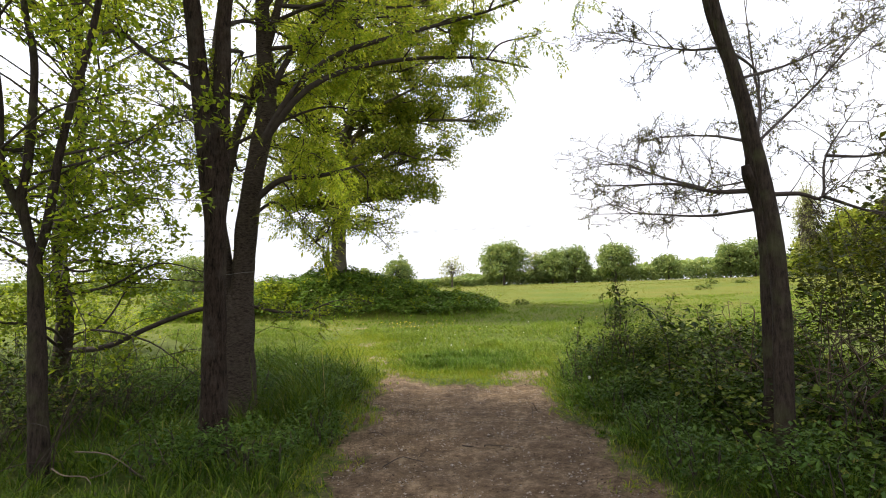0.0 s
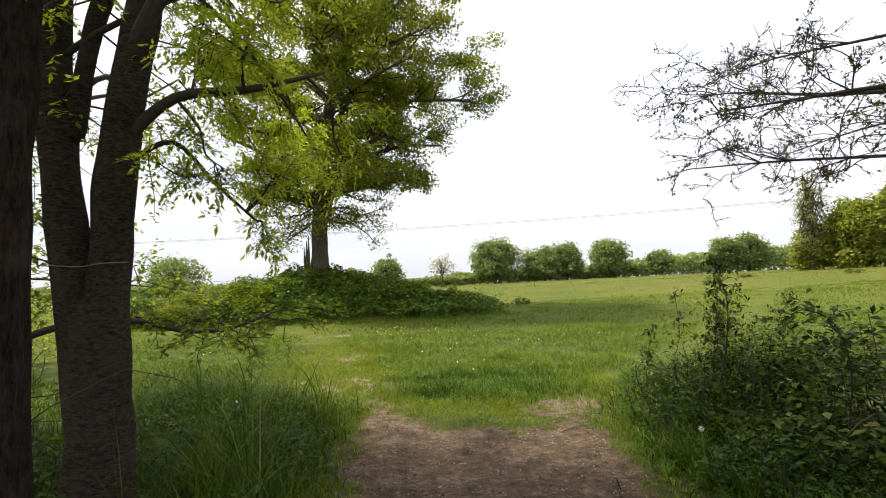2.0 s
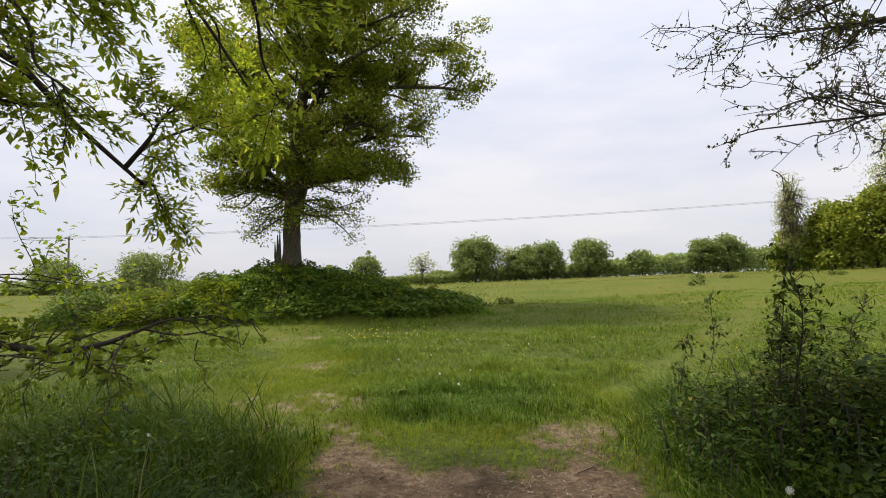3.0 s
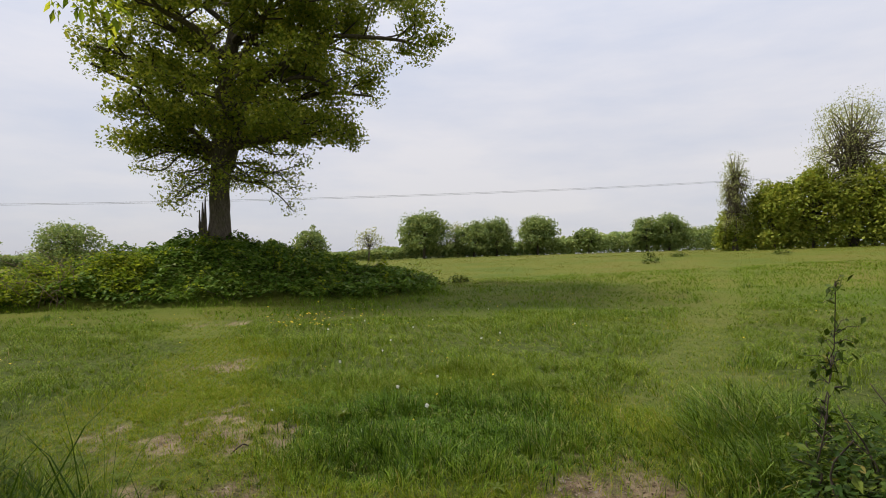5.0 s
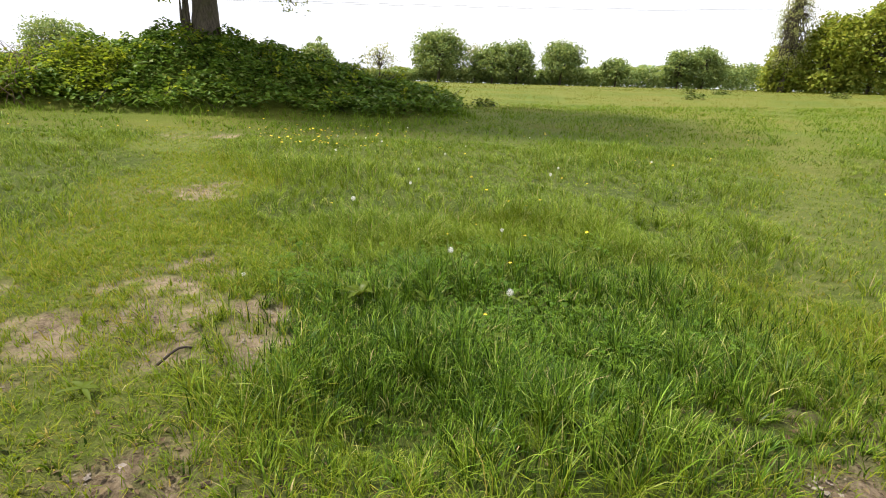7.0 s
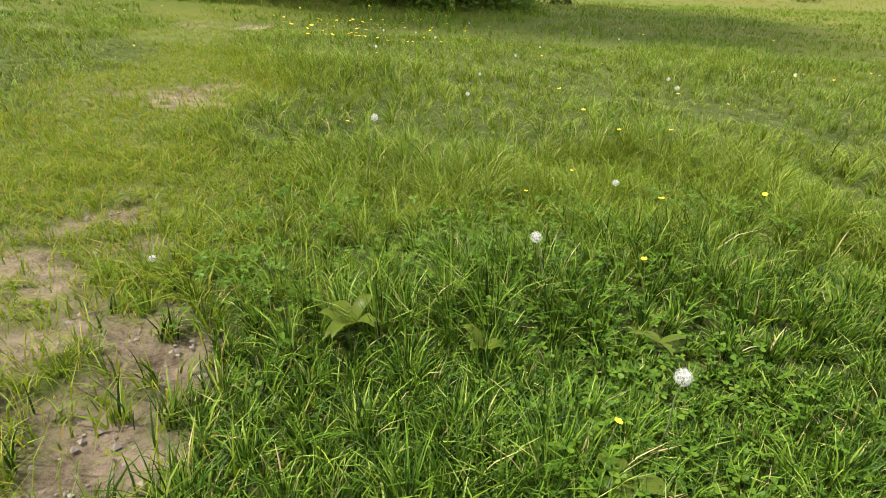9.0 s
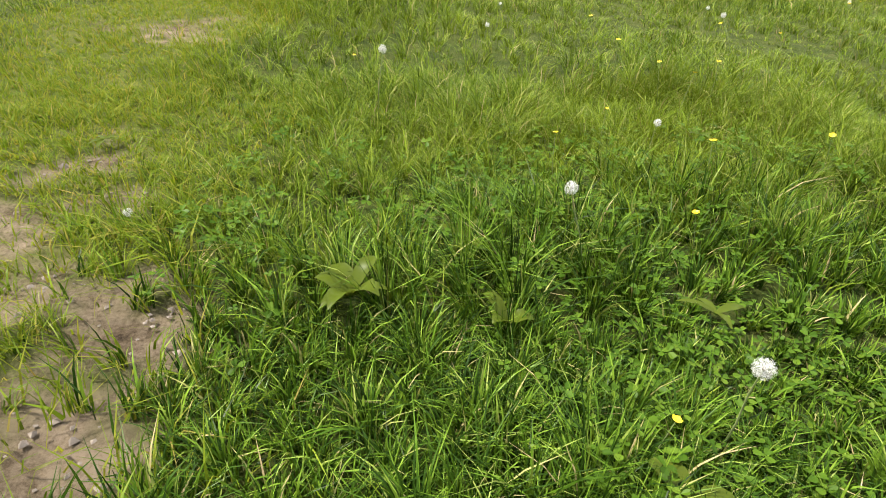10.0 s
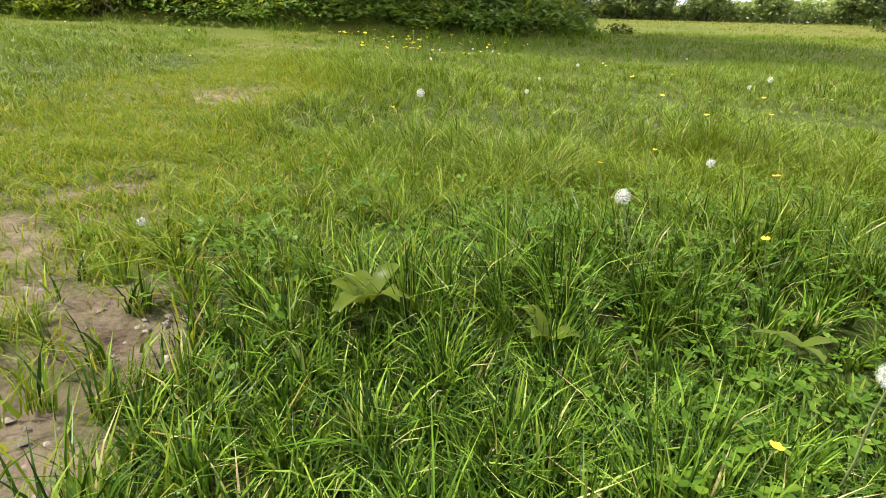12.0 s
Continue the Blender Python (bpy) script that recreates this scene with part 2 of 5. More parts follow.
# Haze of the distance is painted in: lighter, bluer greens than near leaves.
M_FARTREE = foliage("hazed_distant_leaves", [(0.0, (0.130, 0.189, 0.072)), (0.5, (0.205, 0.273, 0.092)), (1.0, (0.307, 0.348, 0.120))], 0.35, 0.8)
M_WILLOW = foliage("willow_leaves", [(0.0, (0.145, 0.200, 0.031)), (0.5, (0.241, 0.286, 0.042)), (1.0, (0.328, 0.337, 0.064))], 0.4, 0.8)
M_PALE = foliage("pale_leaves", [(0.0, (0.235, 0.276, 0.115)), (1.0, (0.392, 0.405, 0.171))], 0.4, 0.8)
M_BUD = foliage("young_leaves", [(0.0, (0.09, 0.075, 0.035)), (0.6, (0.12, 0.13, 0.03)), (1.0, (0.16, 0.17, 0.04))], 0.35, 0.6)
M_BROAD = foliage("broad_leaves", [(0.0, (0.059, 0.090, 0.009)), (1.0, (0.102, 0.134, 0.014))], 0.3, 0.36)
M_CLOVER = foliage("clover_leaves", [(0.0, (0.044, 0.097, 0.007)), (0.6, (0.076, 0.149, 0.010)), (1.0, (0.117, 0.190, 0.016))], 0.3, 0.42)
M_BARK = bark("dark_brown_bark", (0.008, 0.0055, 0.004), (0.072, 0.050, 0.036), 9, 1.4)
M_BARK_RING = bark("ringed_ash_bark", (0.020, 0.014, 0.010), (0.135, 0.105, 0.080), 5, 1.3, 0.0, 3.2)
M_BARK_OAK = bark("oak_bark", (0.05, 0.042, 0.032), (0.15, 0.125, 0.09), 5, 0.9, 0.2)
M_BARK_DARK = bark("dark_mossy_bark", (0.014, 0.010, 0.008), (0.062, 0.046, 0.034), 9, 0.9, 0.15)
M_TWIG = plain("twig_bark", (0.050, 0.038, 0.030), 0.9)
M_DRY = plain("dry_stem", (0.20, 0.16, 0.105), 0.9)
M_STONE = plain("pale_stone", (0.24, 0.20, 0.165), 0.85, 0.3, 30)
M_WOOD_POLE = plain("weathered_pole", (0.12, 0.10, 0.085), 0.9)
M_CABLE = plain("dark_cable", (0.16, 0.16, 0.17), 0.6)
M_PETAL = plain("yellow_petal", (0.85, 0.60, 0.02), 0.35, 0.1)
M_SEED = plain("seed_down", (0.72, 0.71, 0.67), 0.9, 0.06)
M_STALK = plain("green_stalk", (0.20, 0.24, 0.09), 0.6)
M_LITTER = foliage("dead_leaves", [(0.0, (0.035, 0.024, 0.016)), (0.6, (0.09, 0.06, 0.035)), (1.0, (0.19, 0.14, 0.08))], 0.1, 0.8)
M_WIRE = plain("rusty_fence_wire", (0.22, 0.20, 0.18), 0.5)

# ---- mesh helpers ----
def mesh_from(name, verts, tris, mat, smooth=False):
    """A mesh from arrays of corners and triangles."""
    verts, tris = np.asarray(verts, np.float32), np.asarray(tris, np.int32)
    me = bpy.data.meshes.new(name)
    me.vertices.add(len(verts))
    me.vertices.foreach_set("co", verts.ravel())
    me.loops.add(tris.size)
    me.loops.foreach_set("vertex_index", tris.ravel())
    me.polygons.add(len(tris))
    me.polygons.foreach_set("loop_start", np.arange(0, tris.size, 3, dtype=np.int32))
    me.polygons.foreach_set("use_smooth", np.full(len(tris), smooth))
    me.update(calc_edges=True)
    me.materials.append(mat)
    return me


def thing(name, place, label, category, group="", kind=""):
    ob = new(name)
    ob.empty_display_size = 0.1
    ob.location = place
    return tagged(ob, label, category, group, kind)


def part(name, geo, mat, parent, label="", smooth=True):
    """One mesh under a thing; geo is (corners, triangles) in the world."""
    v, f = geo
    v = np.asarray(v, float)
    base = Vector((0, 0, 0))
    p = parent
    while p is not None:
        base += p.location
        p = p.parent
    ob = new(name, mesh_from(name, v - np.array(base), f, mat, smooth))
    ob.parent = parent
    if name in ("stem_tangle", "cane_tangle", "twig_network", "shoot_growth", "sprig_growth", "branch_network"):
        tagged(ob, kind="stuff")
    return tagged(ob, label) if label else ob


class Tubes:
    """Tapered round stems, gathered into one mesh."""
    def __init__(self):
        self.v, self.f = [], []

    def add(self, pts, radii, sides=6, lump=0.0):
        pts = [Vector(p) for p in pts]
        start = len(self.v)
        side = Vector((1, 0, 0))
        for i, p in enumerate(pts):
            d = (pts[min(i + 1, len(pts) - 1)] - pts[max(i - 1, 0)])
            d = d.normalized() if d.length else Vector((0, 0, 1))
            side = side - d * side.dot(d)
            side = side.normalized() if side.length > 1e-4 else d.orthogonal().normalized()
            up = d.cross(side)
            for k in range(sides):
                w = 2 * math.pi * k / sides
                r = radii[i] * (1 + lump * noise.noise((p.x * 3 + math.cos(w) * 1.3, p.y * 3 + math.sin(w) * 1.3, p.z * 2.2)))
                self.v.append(p + (side * math.cos(w) + up * math.sin(w)) * r)
        for i in range(len(pts) - 1):
            for k in range(sides):
                a0, b0 = start + i * sides + k, start + i * sides + (k + 1) % sides
                self.f += [(a0, b0, b0 + sides), (a0, b0 + sides, a0 + sides)]
        end = start + (len(pts) - 1) * sides
        for k in range(1, sides - 1):
            self.f.append((end, end + k, end + k + 1))

    def geo(self):
        return np.array([tuple(p) for p in self.v]), np.array(self.f)


def spline(pts, steps=4):
    """A smooth line through the points (Catmull-Rom)."""
    p = [Vector(q) for q in pts]
    p = [p[0] * 2 - p[1]] + p + [p[-1] * 2 - p[-2]]
    out = []
    for i in range(1, len(p) - 2):
        for s in range(steps):
            t = s / steps
            out.append(0.5 * (2 * p[i] + (p[i + 1] - p[i - 1]) * t + (2 * p[i - 1] - 5 * p[i] + 4 * p[i + 1] - p[i + 2]) * t * t + (3 * p[i] - p[i - 1] - 3 * p[i + 1] + p[i + 2]) * t ** 3))
    return out + [p[-2]]


def taper(n, r0, r1):
    return [r0 + (r1 - r0) * i / max(1, n - 1) for i in range(n)]


def kites(centres, size, rng, flat=0.5, slim=0.5, droop=0.0):
    """Single leaves, folded a little along the midrib: two triangles each."""
    n = len(centres)
    size = np.broadcast_to(size, (n,)) * rng.uniform(0.65, 1.3, n)
    a = rng.uniform(0, 2 * np.pi, n)
    tilt = rng.normal(0, 1 - flat, n) - droop
    d = np.stack([np.cos(a) * np.cos(tilt), np.sin(a) * np.cos(tilt), np.sin(tilt)], 1)
    s = np.stack([-np.sin(a), np.cos(a), rng.normal(0, 0.6 * (1.2 - flat), n)], 1)
    s /= np.linalg.norm(s, axis=1)[:, None]
    up = np.cross(d, s)
    L, W = size[:, None], (size * slim)[:, None] * 0.5
    v = np.stack([centres - d * L * 0.5, centres + s * W + up * W * 0.3 - d * L * 0.05, centres + d * L * 0.5, centres - s * W + up * W * 0.3 - d * L * 0.05], 1)
    i = np.arange(n)[:, None] * 4
    f = np.stack([i + [0, 1, 2], i + [0, 2, 3]], 1)
    return v.reshape(-1, 3), f.reshape(-1, 3)


def merge(*geos):
    vs, fs, off = [], [], 0
    for v, f in geos:
        vs.append(np.asarray(v)), fs.append(np.asarray(f) + off)
        off += len(v)
    return np.concatenate(vs), np.concatenate(fs)

# ---- the ground ----
def lumps(x, y, scale, seed):
    """Smooth value noise from sums of sines, -1 to 1."""
    r = np.random.RandomState(seed)
    out = np.zeros(np.broadcast(x, y).shape)
    for k in range(9):
        w, ph = r.uniform(0, 2 * np.pi), r.uniform(0, 2 * np.pi)
        fr = scale * r.uniform(0.5, 1.9)
        out = out + np.sin((x * np.cos(w) + y * np.sin(w)) * fr + ph + 1.7 * np.sin((x * np.sin(w) - y * np.cos(w)) * fr * 0.6 + ph * 2))
    return out / 4.5


def smooth(a0, b0, x):
    t = np.clip((x - a0) / (b0 - a0), 0, 1)
    return t * t * (3 - 2 * t)


MOUND_X = np.array([-16.5, -14.0, -11.0, -9.5, -7.4, -5.8, -4.4, -3.0, -1.2, 0.8, 2.0, 3.4])
MOUND_Z = np.array([0.0, 0.35, 1.15, 1.6, 2.0, 2.25, 1.9, 1.6, 1.15, 0.8, 0.3, 0.0])


def mound(x, y):
    """The bank on which the oak stands."""
    across = np.clip(1 - np.abs((y - 30.5) / 4.6), 0, 1)
    return np.interp(x, MOUND_X, MOUND_Z) * smooth(0, 0.85, across)


def ground_z(x, y):
    r = np.sqrt(x * x + y * y) + 1e-6
    d = np.maximum(r - 15, 0)
    s = 1 - np.exp(-(d * d / (d + 12)) / 55)
    h = np.clip(1.24 + 4.2 * x / r, 0, 4.2) * smooth(0, 12, y)
    z = s * h
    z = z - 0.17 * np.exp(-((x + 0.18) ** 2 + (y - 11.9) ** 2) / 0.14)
    return z + 0.02 * lumps(x, y, 1.6, 3) * smooth(60, 20, r) + 0.9 * mound(x, y)


PATCHES = [(-2.0, 12.8, 0.55, 0.32), (-1.55, 13.6, 0.27, 0.5), (-1.15, 12.55, 0.3, 0.2), (-2.4, 16.6, 0.45, 0.35), (-3.7, 22.3, 0.8, 0.4), (1.95, 11.25, 0.34, 0.5),
           (-1.15, 11.5, 0.45, 0.28), (-0.98, 12.62, 0.2, 0.32), (-1.35, 12.95, 0.4, 0.22), (-2.6, 13.1, 0.4, 0.3), (-1.9, 11.6, 0.3, 0.2), (-1.45, 13.35, 0.3, 0.22)]


def bare(x, y):
    """How bare the soil is: 1 on the trodden path, 0 under grass."""
    wob = 0.20 * lumps(x, y, 3.2, 5) + 0.16 * lumps(x, y, 9.0, 6) + 0.10 * lumps(x, y, 22.0, 7)
    left = np.interp(y, [0, 5, 9, 10.2, 11.3], [-1.15, -1.05, -1.15, -1.25, -0.95])
    right = np.interp(y, [0, 5, 9, 10.4, 11.3], [2.0, 1.85, 1.65, 1.8, 1.8])
    edge = np.minimum(x - left, right - x) + wob
    end = 11.25 - y + wob * 1.6
    tongue = np.maximum(np.abs(x - 0.38) / np.interp(y, [9.6, 10.3, 11.1], [0.35, 0.75, 1.15]), (9.9 - y) / 0.5 + 1) - 1 + wob * 2.0
    on = smooth(-0.06, 0.12, edge) * smooth(-0.1, 0.3, end) * smooth(-0.25, 0.3, tongue)
    for cx, cy, rx, ry in PATCHES:
        q = np.sqrt(((x - cx) / rx) ** 2 + ((y - cy) / ry) ** 2)
        on = np.maximum(on, smooth(1.3, 0.5, q + wob * 3.8) * 0.95 * smooth(-0.75, 0.0, lumps(x, y, 6.5, 16) + 0.6 * lumps(x, y, 17.0, 19)))
    return on


def worn(x, y):
    """Trodden, short, yellowish turf beside the bare soil and along the two tracks."""
    wob = 0.5 * lumps(x, y, 1.3, 8)
    left = np.interp(y, [11, 13, 16.5, 22, 30], [-1.3, -1.9, -2.6, -4.0, -9.0])
    right = np.interp(y, [11, 13, 16, 25, 40], [1.9, 3.0, 5.5, 12.5, 23.0])
    a1 = smooth(np.interp(y, [14, 19], [1.7, 1.0]), np.interp(y, [14, 19], [0.5, 0.2]), np.abs(x - left) + wob) * smooth(10.6, 11.4, y)
    a2 = 0.7 * smooth(1.0, 0.3, np.abs(x - right) * 0.8 + wob) * smooth(10.6, 11.4, y)
    near = smooth(0.28, 0.0, np.maximum(-1.2 - x, x - 1.8)) * smooth(11.6, 10.8, y)
    return np.clip(np.maximum(np.maximum(a1, a2), near), 0, 1)


def spread_axis(dense0, dense1, step, low, high, growth=1.16):
    mid = list(np.arange(dense0, dense1, step))
    up, s = [], step
    while (up[-1] if up else dense1) < high:
        up.append((up[-1] if up else dense1) + s)
        s *= growth
    dn, s = [], step
    while (dn[-1] if dn else dense0) > low:
        dn.append((dn[-1] if dn else dense0) - s)
        s *= growth
    return np.array(dn[::-1] + mid + up)


def build_ground():
    xs, ys = spread_axis(-4.5, 5, 0.085, -2500, 2500), spread_axis(3, 18, 0.1, -900, 4000)
    X, Y = np.meshgrid(xs, ys)
    B = bare(X, Y)
    Z = ground_z(X, Y) - 0.018 * B * lumps(X, Y, 7.0, 9) - 0.014 * B * lumps(X, Y, 19.0, 10) - 0.015 * B
    v = np.stack([X, Y, Z], -1).reshape(-1, 3)
    nx = len(xs)
    j, i = np.meshgrid(np.arange(len(ys) - 1), np.arange(nx - 1), indexing="ij")
    k = (j * nx + i).ravel()
    f = np.concatenate([np.stack([k, k + 1, k + nx + 1], 1), np.stack([k, k + nx + 1, k + nx], 1)])
    me = mesh_from("ground", v, f, M_GROUND, True)
    # The dry mask rises where the trees' shade ends, near the path's end.
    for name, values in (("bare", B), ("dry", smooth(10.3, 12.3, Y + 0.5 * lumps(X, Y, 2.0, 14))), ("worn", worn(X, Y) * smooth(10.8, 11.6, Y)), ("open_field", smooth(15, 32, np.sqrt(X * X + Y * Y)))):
        me.attributes.new(name, "FLOAT", "POINT").data.foreach_set("value", values.ravel().astype(np.float32))
    tagged(new("ground", me), "meadow ground with a trodden brown soil path and green turf", "ground", kind="structure")


build_ground()

# ---- grass ----
TUFTS = [(2.0, 9.6, 0.6, 0.14), (3.04, 12.1, 0.55, 0.32), (-0.15, 12.35, 0.45, 0.03), (0.35, 12.9, 0.6, 0.02), (-2.2, 10.2, 0.9, 0.32), (-1.9, 7.6, 0.8, 0.3), (-1.2, 17.8, 0.9, 0.3),
         (0.3, 11.3, 0.5, 0.10), (3.6, 11.0, 0.9, 0.24), (2.6, 8.2, 0.8, 0.16), (1.6, 15.5, 0.7, 0.12), (-3.5, 11.2, 1.0, 0.3), (0.1, 13.4, 0.35, 0.06), (-0.3, 13.3, 0.3, 0.06), (3.9, 20.0, 0.9, 0.25), (5.2, 21.5, 1.0, 0.25), (3.3, 11.4, 0.5, 0.25), (2.7, 10.9, 0.4, 0.25), (4.4, 12.3, 0.7, 0.25), (3.8, 13.1, 0.5, 0.2), (3.5, 12.6, 0.45, 0.3), (-0.64, 12.1, 0.3, 0.09), (0.24, 11.75, 0.4, 0.08), (1.2, 12.5, 0.4, 0.06), (2.45, 13.8, 0.4, 0.08), (-1.7, 18.7, 0.7, 0.12), (0.4, 25.5, 1.2, 0.15), (2.2, 16.8, 0.5, 0.08)]


def grass_height(x, y):
    h = 0.165 + 0.065 * lumps(x, y, 1.1, 11) + 0.085 * lumps(x, y, 3.3, 12) + 0.07 * lumps(x, y, 2.1, 13) * smooth(14, 18, y)
    for cx, cy, r, dh in TUFTS:
        h = h + dh * np.exp(-((x - cx) ** 2 + (y - cy) ** 2) / (r * r))
    h = h * (1 - 0.62 * worn(x, y))
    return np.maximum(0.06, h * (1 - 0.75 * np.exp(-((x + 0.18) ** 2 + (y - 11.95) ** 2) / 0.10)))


def blades(n, box, rng, width, keep, segs=3, tall=1.0, lean=0.5, clump=0.0):
    """Curved, tapering blades scattered over a box of ground; keep(x, y) is the chance that one grows there."""
    x0, x1, y0, y1 = box
    x, y = rng.uniform(x0, x1, n), rng.uniform(y0, y1, n)
    ok = rng.uniform(0, 1, n) < keep(x, y)
    x, y = x[ok], y[ok]
    if clump:
        g = np.round(np.stack([x, y], 1) / clump + rng.normal(0, 0.22, (len(x), 2))) * clump
        hsh = np.abs(np.sin(g[:, 0] * 127.1 + g[:, 1] * 311.7) * 43758.5) % 1
        ox, oy = x - (g[:, 0] + (hsh - 0.5) * clump), y - (g[:, 1] + (hsh * 7 % 1 - 0.5) * clump)
        x, y = x - ox * 0.6, y - oy * 0.6
    n = len(x)
    h = grass_height(x, y) * tall * rng.uniform(0.45, 1.3, n)
    z = ground_z(x, y) - 0.01
    a = np.arctan2(oy, ox) + rng.normal(0, 0.7, n) if clump else rng.uniform(0, 2 * np.pi, n)
    face = a + np.pi / 2 + rng.normal(0, 0.7, n)
    h = h * (0.72 + 0.5 * hsh) if clump else h
    bend = np.abs(rng.normal(lean, 0.3, n))
    w = width * rng.uniform(0.6, 1.5, n)
    rows = []
    for s in np.linspace(0, 1, segs + 1):
        out = h * bend * s * s
        up = h * (s - 0.28 * np.minimum(bend, 1.5) * s ** 3)
        c = np.stack([x + np.cos(a) * out, y + np.sin(a) * out, z + up], 1)
        ww = (w * (1 - s ** 2.2) * 0.5)[:, None]
        sd = np.stack([np.cos(face), np.sin(face), np.zeros(n)], 1)
        rows += [c] if s == 1 else [c - sd * ww, c + sd * ww]
    v = np.stack(rows, 1)
    m = v.shape[1]
    i = np.arange(n)[:, None] * m
    f = []
    for s in range(segs - 1):
        q = 2 * s
        f += [i + [q, q + 1, q + 3], i + [q, q + 3, q + 2]]
    q = 2 * (segs - 1)
    f.append(i + [q, q + 1, q + 2])
    return v.reshape(-1, 3), np.stack(f, 1).reshape(-1, 3)


def turf(name, geo, mat, label):
    v, f = geo
    tagged(new(name, mesh_from(name, v, f, mat)), label, "grass", kind="stuff")


def lush(x, y):
    return np.clip(1 - 1.25 * bare(x, y), 0.0, 1) * (1 - 0.8 * worn(x, y)) * (mound(x, y) < 0.35)


def tussock(x, y):
    """The deep green clump of grass and clover where the meadow was left standing."""
    wob = 0.25 * lumps(x, y, 2.2, 17) + 0.12 * lumps(x, y, 7.0, 18)
    q = np.sqrt(((x - 0.72) / 1.5) ** 2 + ((y - 12.65) / 1.0) ** 2) + wob
    return 0.88 * smooth(1.75, 0.35, q)


def thin(x, y):
    return np.clip(1.02 - bare(x, y), 0.20, 1) * worn(x, y)


def fan(x, y):
    """The wedge of meadow beyond the path's end, cut to fit the camera's view."""
    return ((x < 1.12 * (y - 6.6)) & (x > -0.75 * (y - 6.6))) * 1.0


def build_grass():
    rng = np.random.RandomState(21)
    open_grass = lambda x, y: lush(x, y) * (1 - tussock(x, y))
    turf("meadow_grass", merge(
        blades(105000, (-1.6, 2.4, 11.6, 15.4), rng, 0.0032, open_grass, 3, 0.75, 0.7, 0.12),
        blades(52000, (-2.5, 4.5, 10.2, 15.5), rng, 0.0050, open_grass, 3, 0.95, 0.75, 0.17),
        blades(150000, (-10.0, 14.0, 14.8, 22.5), rng, 0.0064, lambda x, y: open_grass(x, y) * fan(x, y), 2, 0.72, 0.9, 0.17),
        blades(34000, (-7.5, 10.0, 11.0, 15.2), rng, 0.0065, lambda x, y: open_grass(x, y) * ((x < -2.4) | (x > 4.4)), 2, 0.8, 0.8, 0.18)), M_GRASS, "long bright green meadow grass in loose tufts")
    turf("pasture_grass", merge(
        blades(100000, (-17, 31, 21.0, 38.0), rng, 0.013, lambda x, y: lush(x, y) * fan(x, y), 2, 0.75, 0.95, 0.2),
        blades(24000, (-16, 4, 22.5, 33.0), rng, 0.014, lambda x, y: 1.0 * (mound(x, y) > 0.02) * (mound(x, y) < 0.45) * (lumps(x, y, 1.6, 66) > -0.5), 2, 1.8, 0.7, 0.25)), M_PASTURE, "soft even green grass out in the meadow")
    turf("tussock_grass", merge(
        blades(74000, (-1.4, 2.4, 11.2, 14.2), rng, 0.0056, lambda x, y: lush(x, y) * tussock(x, y), 3, 0.98, 0.48, 0.12),
        blades(22000, (-0.9, 1.4, 11.9, 13.0), rng, 0.0048, lambda x, y: lush(x, y) * tussock(x, y), 3, 0.8, 0.55),
        blades(30000, (1.9, 5.0, 10.4, 13.8), rng, 0.0055, lambda x, y: smooth(0.26, 0.36, grass_height(x, y)), 3, 0.8, 0.7, 0.16),
        blades(13000, (1.75, 2.7, 6.2, 11.2), rng, 0.0062, lambda x, y: (1 - bare(x, y)) * smooth(-0.5, 0.5, lumps(x, y, 2.2, 61)), 3, 1.05, 0.75, 0.2)), M_LUSH, "thick dark green tussock grass")
    # The dark blade colour of these tufts also stands in for shadow among clumps.
    turf("coarse_grass", blades(150000, (-12, 18, 13.2, 30.0), rng, 0.0085, lambda x, y: lush(x, y) * fan(x, y) * smooth(0.75, 1.25, lumps(x, y, 2.3, 77) + 0.35 * lumps(x, y, 6.0, 78)), 2, 1.15, 0.75, 0.2), M_LUSH, "scattered dark green tufts of coarser grass in the meadow")
    turf("trodden_grass", merge(
        blades(85000, (-2.6, 3.0, 10.6, 15.0), rng, 0.0036, thin, 2, 0.9, 1.0, 0.06),
        blades(55000, (-6, 8, 11.0, 24.0), rng, 0.0075, thin, 2, 1.0, 0.9, 0.16),
        blades(60000, (-4.6, -0.4, 12.5, 19.5), rng, 0.0046, thin, 2, 1.1, 0.9, 0.1),
        blades(34000, (-1.5, 2.1, 3.0, 11.5), rng, 0.005, lambda x, y: np.clip(worn(x, y) * (1 - bare(x, y)) + 0.9 * (lumps(x, y, 5.0, 15) > 1.15 - 0.6 * np.minimum(1, (np.abs(x - 0.35) / 1.3) ** 3) - 0.3 * (y > 9.2)), 0, 1), 2, 0.9, 0.8, 0.12)), M_WORN, "short yellowish trodden grass beside bare soil")
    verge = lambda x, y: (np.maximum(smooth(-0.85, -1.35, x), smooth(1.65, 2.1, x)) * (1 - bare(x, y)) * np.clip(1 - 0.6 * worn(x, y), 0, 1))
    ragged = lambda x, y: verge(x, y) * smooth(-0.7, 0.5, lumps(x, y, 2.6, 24))
